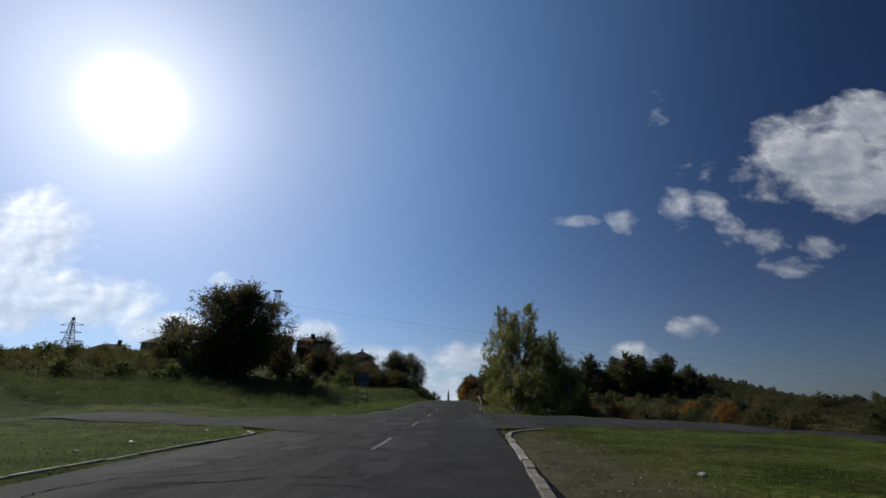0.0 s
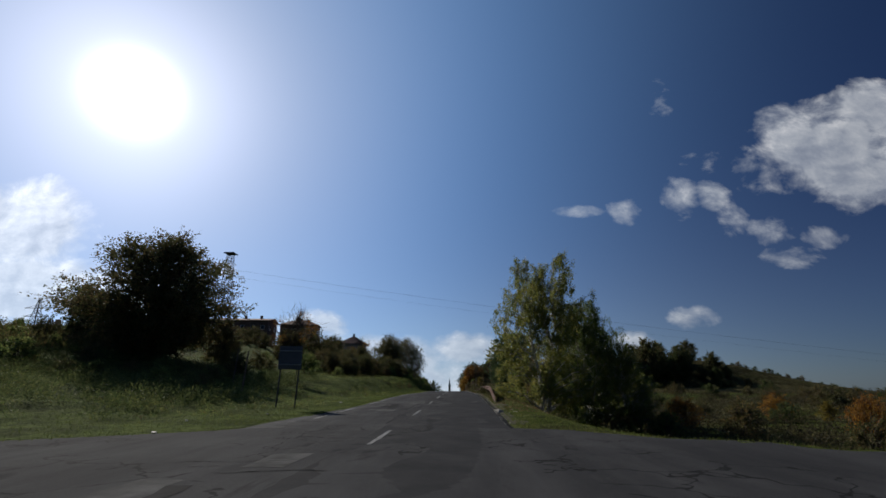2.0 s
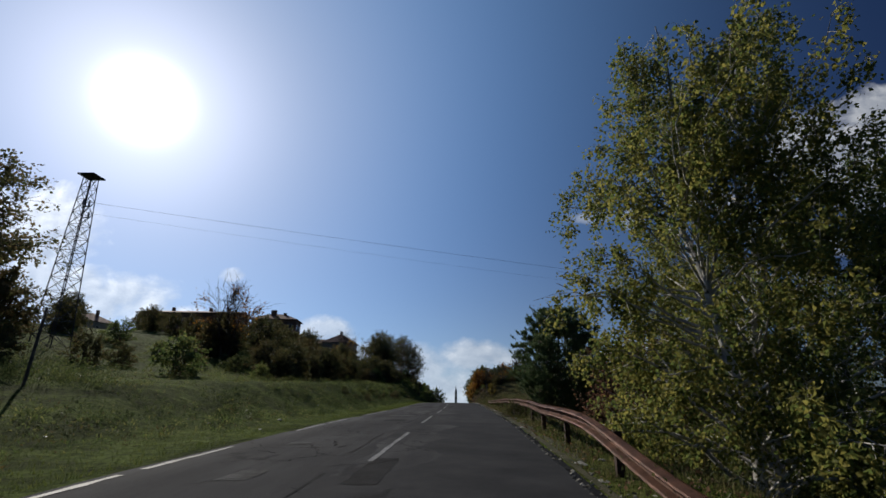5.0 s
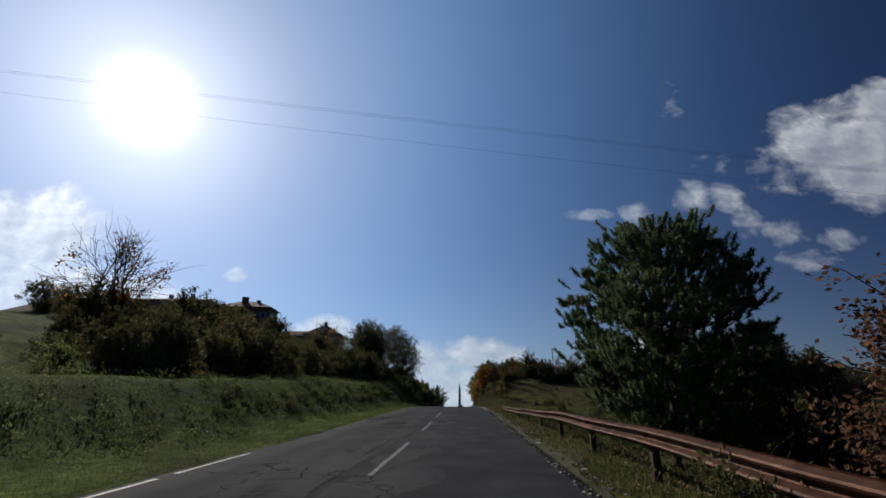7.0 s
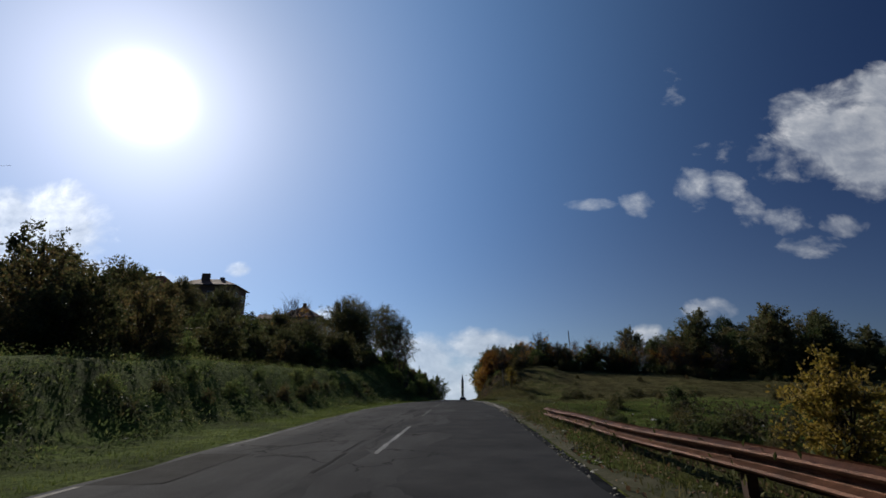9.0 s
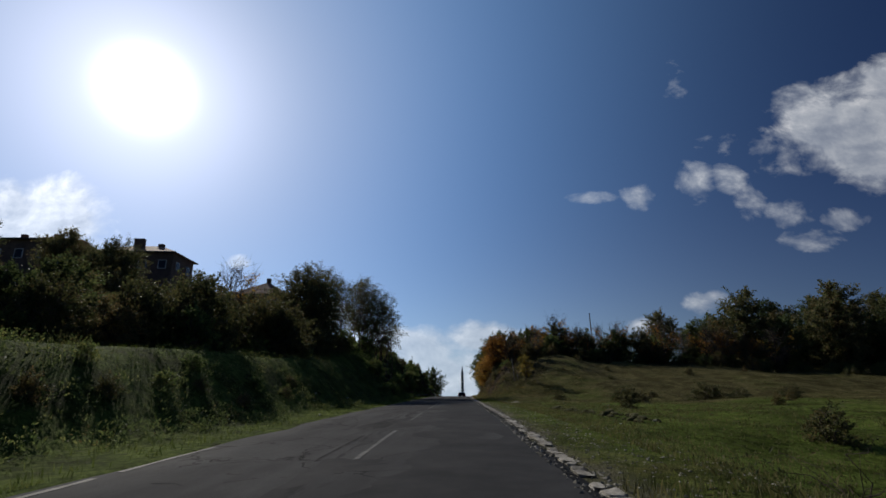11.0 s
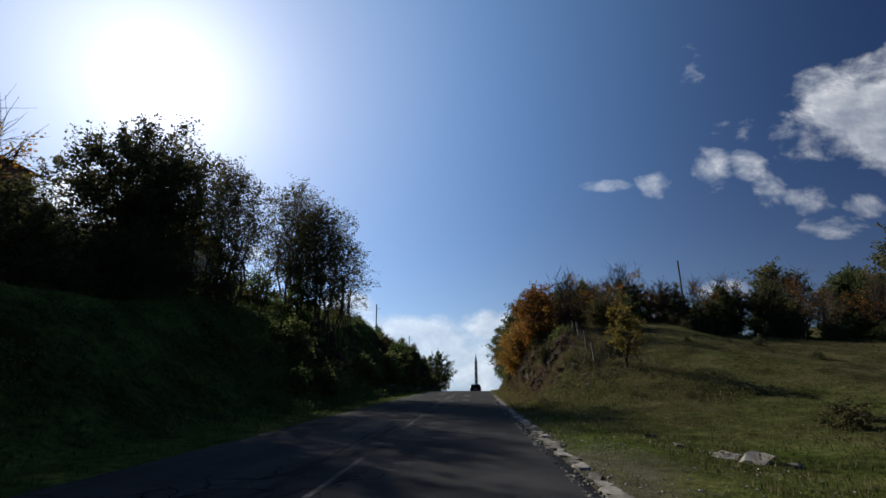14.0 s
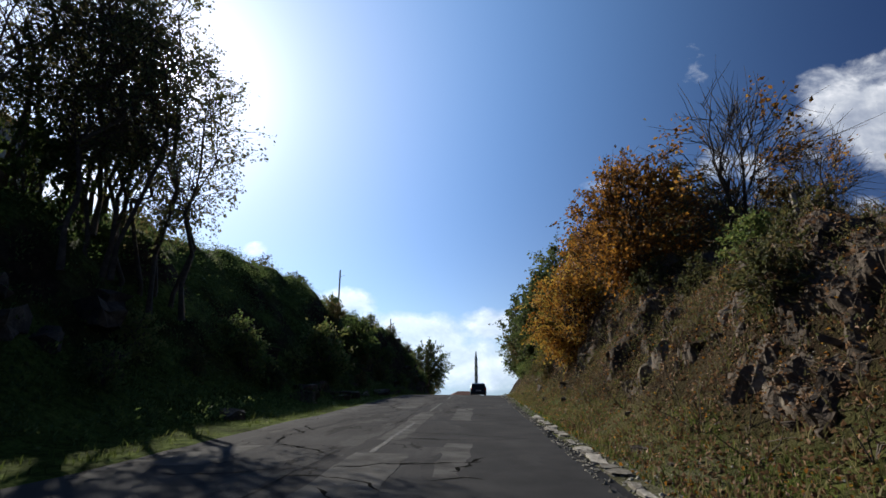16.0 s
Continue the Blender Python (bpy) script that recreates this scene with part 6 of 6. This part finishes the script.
# ---- grass blades and leaf litter near the road ----
def blades(name, label, seed, count, place, tall, mat, wide=0.012):
    rng = np.random.default_rng(seed)
    x, y = place(rng, count)
    z = land_z(x, y) + 0.01
    h = tall * rng.uniform(0.4, 1.3, len(x))
    az = rng.uniform(0, 6.283, len(x))
    lean = rng.normal(0, 0.35, (len(x), 2)) * h[:, None]
    w = wide * rng.uniform(0.6, 1.5, len(x))
    p = np.stack([x, y, z], 1)
    side = np.stack([np.cos(az) * w, np.sin(az) * w, 0 * w], 1)
    mid = p + np.concatenate([lean * 0.35, (h * 0.6)[:, None]], 1)
    tip = p + np.concatenate([lean, h[:, None]], 1)
    v = np.stack([p - side, p + side, mid + side * 0.6, tip, mid - side * 0.6], 1).reshape(-1, 3)
    i = np.arange(len(x)) * 5
    f = np.concatenate([np.stack([i, i + 1, i + 2, i + 4], 1), np.stack([i + 4, i + 2, i + 3, i + 3], 1)])
    me = bpy.data.meshes.new(name)
    faces = [tuple(q) if q[2] != q[3] else tuple(q[:3]) for q in f.tolist()]
    me.from_pydata(v.tolist(), [], faces)
    me.materials.append(mat)
    return tagged(new(name, me), label, "grass", kind="stuff")


def verge(side, y0, y1, d0, d1, power=1.6):
    def place(rng, n):
        y = rng.uniform(y0, y1, n)
        d = d0 + (d1 - d0) * rng.uniform(0, 1, n) ** power
        x = road_x(y) + ((RIGHT + d) if side > 0 else -(LEFT + left_extra(y) + d))
        keep = ~side_road_inside(x, y) & (bumps(x, y, 1.3, 4.0) + 0.4 * bumps(x, y, 5.0, 7.0) + 0.35 > rng.uniform(-1, 0.6, n))
        return x[keep], y[keep]
    return place


blades("verge_grass", "green and yellow roadside grass", 71, 46000, verge(1, 19, 60, 0.15, 14), 0.065, BLADE, 0.007)
blades("verge_grass", "short yellow-green grass on the plot by the crossing", 78, 22000, verge(1, 3, 19, 1.7, 16, 1.2), 0.05, BLADE, 0.007)
blades("verge_grass", "green and yellow roadside grass", 72, 70000, verge(-1, 3, 110, 0.2, 9), 0.06, BLADE, 0.007)
blades("dry_grass", "dry straw-coloured grass under the guardrail", 73, 18000, verge(1, 52, 110, 0.3, 3.5, 1.2), 0.16, STRAW, 0.008)
blades("dry_grass", "dry straw-coloured grass on the field's edge", 74, 42000, verge(1, 104, 172, 2.0, 15), 0.10, STRAW, 0.009)
blades("dry_grass", "dry grass on the cut slopes", 75, 26000, verge(1, 156, 206, 0.3, 9, 1.0), 0.22, STRAW, 0.010)
blades("verge_grass", "yellow-green grass strip at the foot of the cut slope", 79, 16000, verge(1, 148, 196, 0.35, 2.0, 1.0), 0.10, BLADE, 0.009)
blades("verge_grass", "dark grass on the left bank", 76, 26000, verge(-1, 100, 215, 0.2, 9, 1.2), 0.13, BLADE, 0.010)


def leaf_litter(name, label, seed, count, place, size, mat):
    rng = np.random.default_rng(seed)
    x, y = place(rng, count)
    up = face_lift(x, y)
    c = np.stack([x - 0.65 * up, y, land_z(x, y) + 0.75 * up + 0.03], 1)
    v, f = leaves(rng, c, size, 1.3)
    v[:, 2] = np.maximum(v[:, 2], np.repeat(c[:, 2], 4) - 0.02)
    return tagged(mesh_object(name, v, f, mat), label, "fallen leaves", kind="stuff")


leaf_litter("fallen_leaves", "brown fallen leaves on the cut slope", 81, 46000, verge(1, 167, 206, 0.5, 8.5, 1.0), 0.06, LEAF_DRY)
leaf_litter("fallen_leaves", "brown fallen leaves at the foot of the cut slope", 83, 26000, verge(1, 165, 190, 0.5, 4.5, 1.0), 0.05, LEAF_DRY)
leaf_litter("fallen_leaves", "pale dry leaves in the grass under the guardrail", 84, 9000, verge(1, 40, 106, 0.1, 3.0, 1.0), 0.05, LEAF_DRY)
leaf_litter("fallen_leaves", "orange fallen leaves on the cut slope", 82, 12000, verge(1, 160, 196, 0.3, 6, 1.0), 0.045, LEAF_ORANGE)


def weeds(name, label, seed, count, place, tall, per, size, mat):
    """Low tufts: a few stems of narrow leaves at every spot."""
    rng = np.random.default_rng(seed)
    x, y = place(rng, count)
    n = len(x)
    h = tall * rng.uniform(0.4, 1.4, n)
    x, y, h = np.repeat(x, per), np.repeat(y, per), np.repeat(h, per)
    up = rng.uniform(0, 1, n * per)
    out = rng.normal(0, 0.45, (n * per, 2)) * h[:, None]
    over = face_lift(x, y)
    c = np.stack([x + out[:, 0] - 0.65 * over, y + out[:, 1], land_z(x, y) + 0.75 * over + up * h], 1)
    way = np.concatenate([out * 1.2, (0.4 + 0.6 * rng.uniform(0, 1, (n * per, 1))) * h[:, None]], 1)
    way /= np.linalg.norm(way, axis=1)[:, None] + 1e-9
    v, f = leaves(rng, c, size, 2.4, 0.0, way)
    return tagged(mesh_object(name, v, f, mat), label, "weeds", kind="stuff")


def patch_of(x0, x1, y0, y1, thick=0.0):
    def place(rng, n):
        x, y = rng.uniform(x0, x1, n), rng.uniform(y0, y1, n)
        edge_ = np.abs(x - road_x(y))
        keep = (edge_ > 5.2) & ~side_road_inside(x, y) & (grain(x, y, 3.5) + 0.6 * grain(x, y, 1.2) > rng.uniform(-0.7, 0.5, n) - thick)
        return x[keep], y[keep]
    return place


weeds("weeds", "dark low weeds and dead stalks on the bank", 91, 2200, patch_of(-34, -6, 34, 162), 0.40, 24, 0.032, LEAF_AUTUMN)
weeds("weeds", "green low weeds on the bank", 92, 4600, patch_of(-30, -6, 34, 162), 0.28, 24, 0.03, LEAF_GREEN)
weeds("brambles", "dark tangled brambles on the bank's face", 99, 800, verge(-1, 56, 160, 1.8, 6.0, 1.2), 0.35, 30, 0.045, LEAF_DULL)
weeds("brambles", "brown tangled brambles below the tall tree", 100, 2400, patch_of(-34, -11.5, 44, 66, 0.2), 0.7, 34, 0.04, LEAF_DULL)
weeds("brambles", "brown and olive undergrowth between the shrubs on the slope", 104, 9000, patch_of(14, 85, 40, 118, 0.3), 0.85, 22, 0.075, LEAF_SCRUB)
weeds("brambles", "dark weeds in a band behind the side road", 106, 2600, patch_of(-62, -11, 34, 45, 0.15), 0.6, 30, 0.045, LEAF_DULL)
weeds("brambles", "brown undergrowth on the hill behind the crossing", 105, 5000, patch_of(-80, -34, 46, 84, 0.3), 0.9, 22, 0.10, LEAF_AUTUMN)
weeds("weeds", "dark low weeds in the gully", 93, 4200, patch_of(5, 45, 34, 112), 0.45, 26, 0.034, LEAF_AUTUMN)
weeds("weeds", "low brown weeds over the field", 94, 8500, patch_of(5, 70, 112, 192), 0.16, 18, 0.026, STRAW)
weeds("weeds", "weeds on the cut slope", 95, 7000, patch_of(3, 16, 157, 208, 0.3), 0.30, 26, 0.022, STRAW)
weeds("weeds", "low green and brown plants on the cut slope", 98, 2600, patch_of(3, 13, 157, 200, 0.2), 0.24, 26, 0.035, LEAF_AUTUMN)
weeds("weeds", "dark creepers over the shaded cutting", 96, 6500, patch_of(-22, -6, 156, 236, 0.6), 0.42, 30, 0.042, LEAF_GREEN)
weeds("weeds", "tall dry stalks at the guardrail", 97, 420, verge(1, 50, 108, 0.3, 2.2, 1.0), 0.6, 16, 0.03, STRAW)


def tangle(name, label, seed, count, place, tall, thick):
    """Bare bent twigs standing and lying on the slope."""
    rng = np.random.default_rng(seed)
    x, y = place(rng, count)
    paths = []
    for px_, py_ in zip(x, y):
        foot = np.array([px_, py_, float(land_z(px_, py_))])
        for _ in range(4):
            tip = foot + np.array([rng.normal(0, 0.5), rng.normal(0, 0.5), rng.uniform(0.25, 1.0)]) * tall * rng.uniform(0.5, 1.2)
            paths.append((bend(rng, foot, tip, 0.08, 0.1, 5), np.linspace(thick, thick * 0.35, 5)))
    v, f = tubes(paths, 3)
    return tagged(mesh_object(name, v, f, BARK, True), label, "dead twigs", kind="stuff")


tangle("dead_twigs", "tangle of bare grey twigs on the cut slope", 101, 420, verge(1, 160, 196, 1.5, 8.0, 1.0), 1.0, 0.011)
tangle("dead_twigs", "bare stalks among the scrub in the gully", 102, 320, verge(1, 60, 112, 2.0, 14.0, 1.0), 1.1, 0.010)


def pebbles(name, label, seed, count, place, size, mat):
    """Loose small stones: eight-sided lumps lying on the ground, joined."""
    rng = np.random.default_rng(seed)
    x, y = place(rng, count)
    n = len(x)
    r = size * rng.uniform(0.35, 1.0, (n, 1)) ** 1.6
    c = np.stack([x, y, land_z(x, y) + 0.02], 1)
    turn = rng.uniform(0, 6.283, n)
    ax, ay = np.stack([np.cos(turn), np.sin(turn), 0 * turn], 1), np.stack([-np.sin(turn), np.cos(turn), 0 * turn], 1)
    k = rng.uniform(0.6, 1.3, (4, n, 1))
    up = np.array([[0, 0, 1.0]]) * r * rng.uniform(0.35, 0.7, (n, 1))
    v = np.stack([c + ax * r * k[0], c + ay * r * k[1], c - ax * r * k[2], c - ay * r * k[3], c + up + ax * r * 0.2, c - up], 1).reshape(-1, 3)
    i = np.arange(n)[:, None] * 6
    f = np.concatenate([i + np.array([[a, b, t]]) for a, b, t in ((0, 1, 4), (1, 2, 4), (2, 3, 4), (3, 0, 4), (1, 0, 5), (2, 1, 5), (3, 2, 5), (0, 3, 5))])
    return tagged(mesh_object(name, v, f, mat), label, "gravel", kind="stuff")


def edge_strip(y0, y1, d0, d1):
    def place(rng, n):
        y = rng.uniform(y0, y1, n)
        x = road_x(y) + RIGHT + d0 + (d1 - d0) * rng.uniform(0, 1, n) ** 1.5
        keep = grain(x, y, 2.0) + 0.5 > rng.uniform(-0.5, 1.0, n)
        return x[keep], y[keep]
    return place


GRIT = material("pale_road_grit", [(0.3, (0.09, 0.085, 0.068)), (0.55, (0.19, 0.178, 0.145)), (0.75, (0.34, 0.32, 0.27))], 3.0, 30, 0.9, 0.3, per="island")
pebbles("loose_gravel", "pale broken stones along the road's crumbled edge", 111, 5200, edge_strip(102, 200, -0.25, 0.35), 0.055, GRIT)
pebbles("loose_gravel", "scattered gravel on the dirt verge", 112, 7500, edge_strip(102, 174, 0.0, 3.2), 0.04, GRIT)
pebbles("loose_gravel", "scattered gravel in the dirt behind the kerb", 114, 600, edge_strip(2, 18, 0.4, 2.4), 0.035, GRIT)
pebbles("loose_gravel", "pale broken stones along the road's crumbled edge", 113, 2600, edge_strip(34, 102, -0.18, 0.4), 0.05, GRIT)
blades("verge_grass", "short trampled grass on the dirt verge", 77, 26000, verge(1, 104, 172, 0.3, 3.4, 0.7), 0.05, BLADE, 0.006)


# remains of a concrete edging beside the carriageway
edging = tagged(new("edging"), "crumbled pale concrete edging along the asphalt", "kerb", kind="structure")
rng = np.random.default_rng(17)
bits = []
for i in range(5):
    me = block_mesh(120 + i)
    me.materials.append(CONCRETE)
    bits.append(me)
for i, y in enumerate(np.arange(106, 178, 0.42)):
    if rng.random() < 0.22:
        continue
    x = float(road_x(y)) + RIGHT + 0.10 + float(rng.normal(0, 0.035))
    ob = new("edging_block", bits[i % 5])
    ob.parent = edging
    ob.matrix_basis = Matrix.LocRotScale((x, float(y), float(land_z(x, y)) + 0.005), Euler((0, 0, float(rng.normal(0, 0.15)))), (float(rng.uniform(0.15, 0.32)), float(rng.uniform(0.3, 0.5)), 0.12))
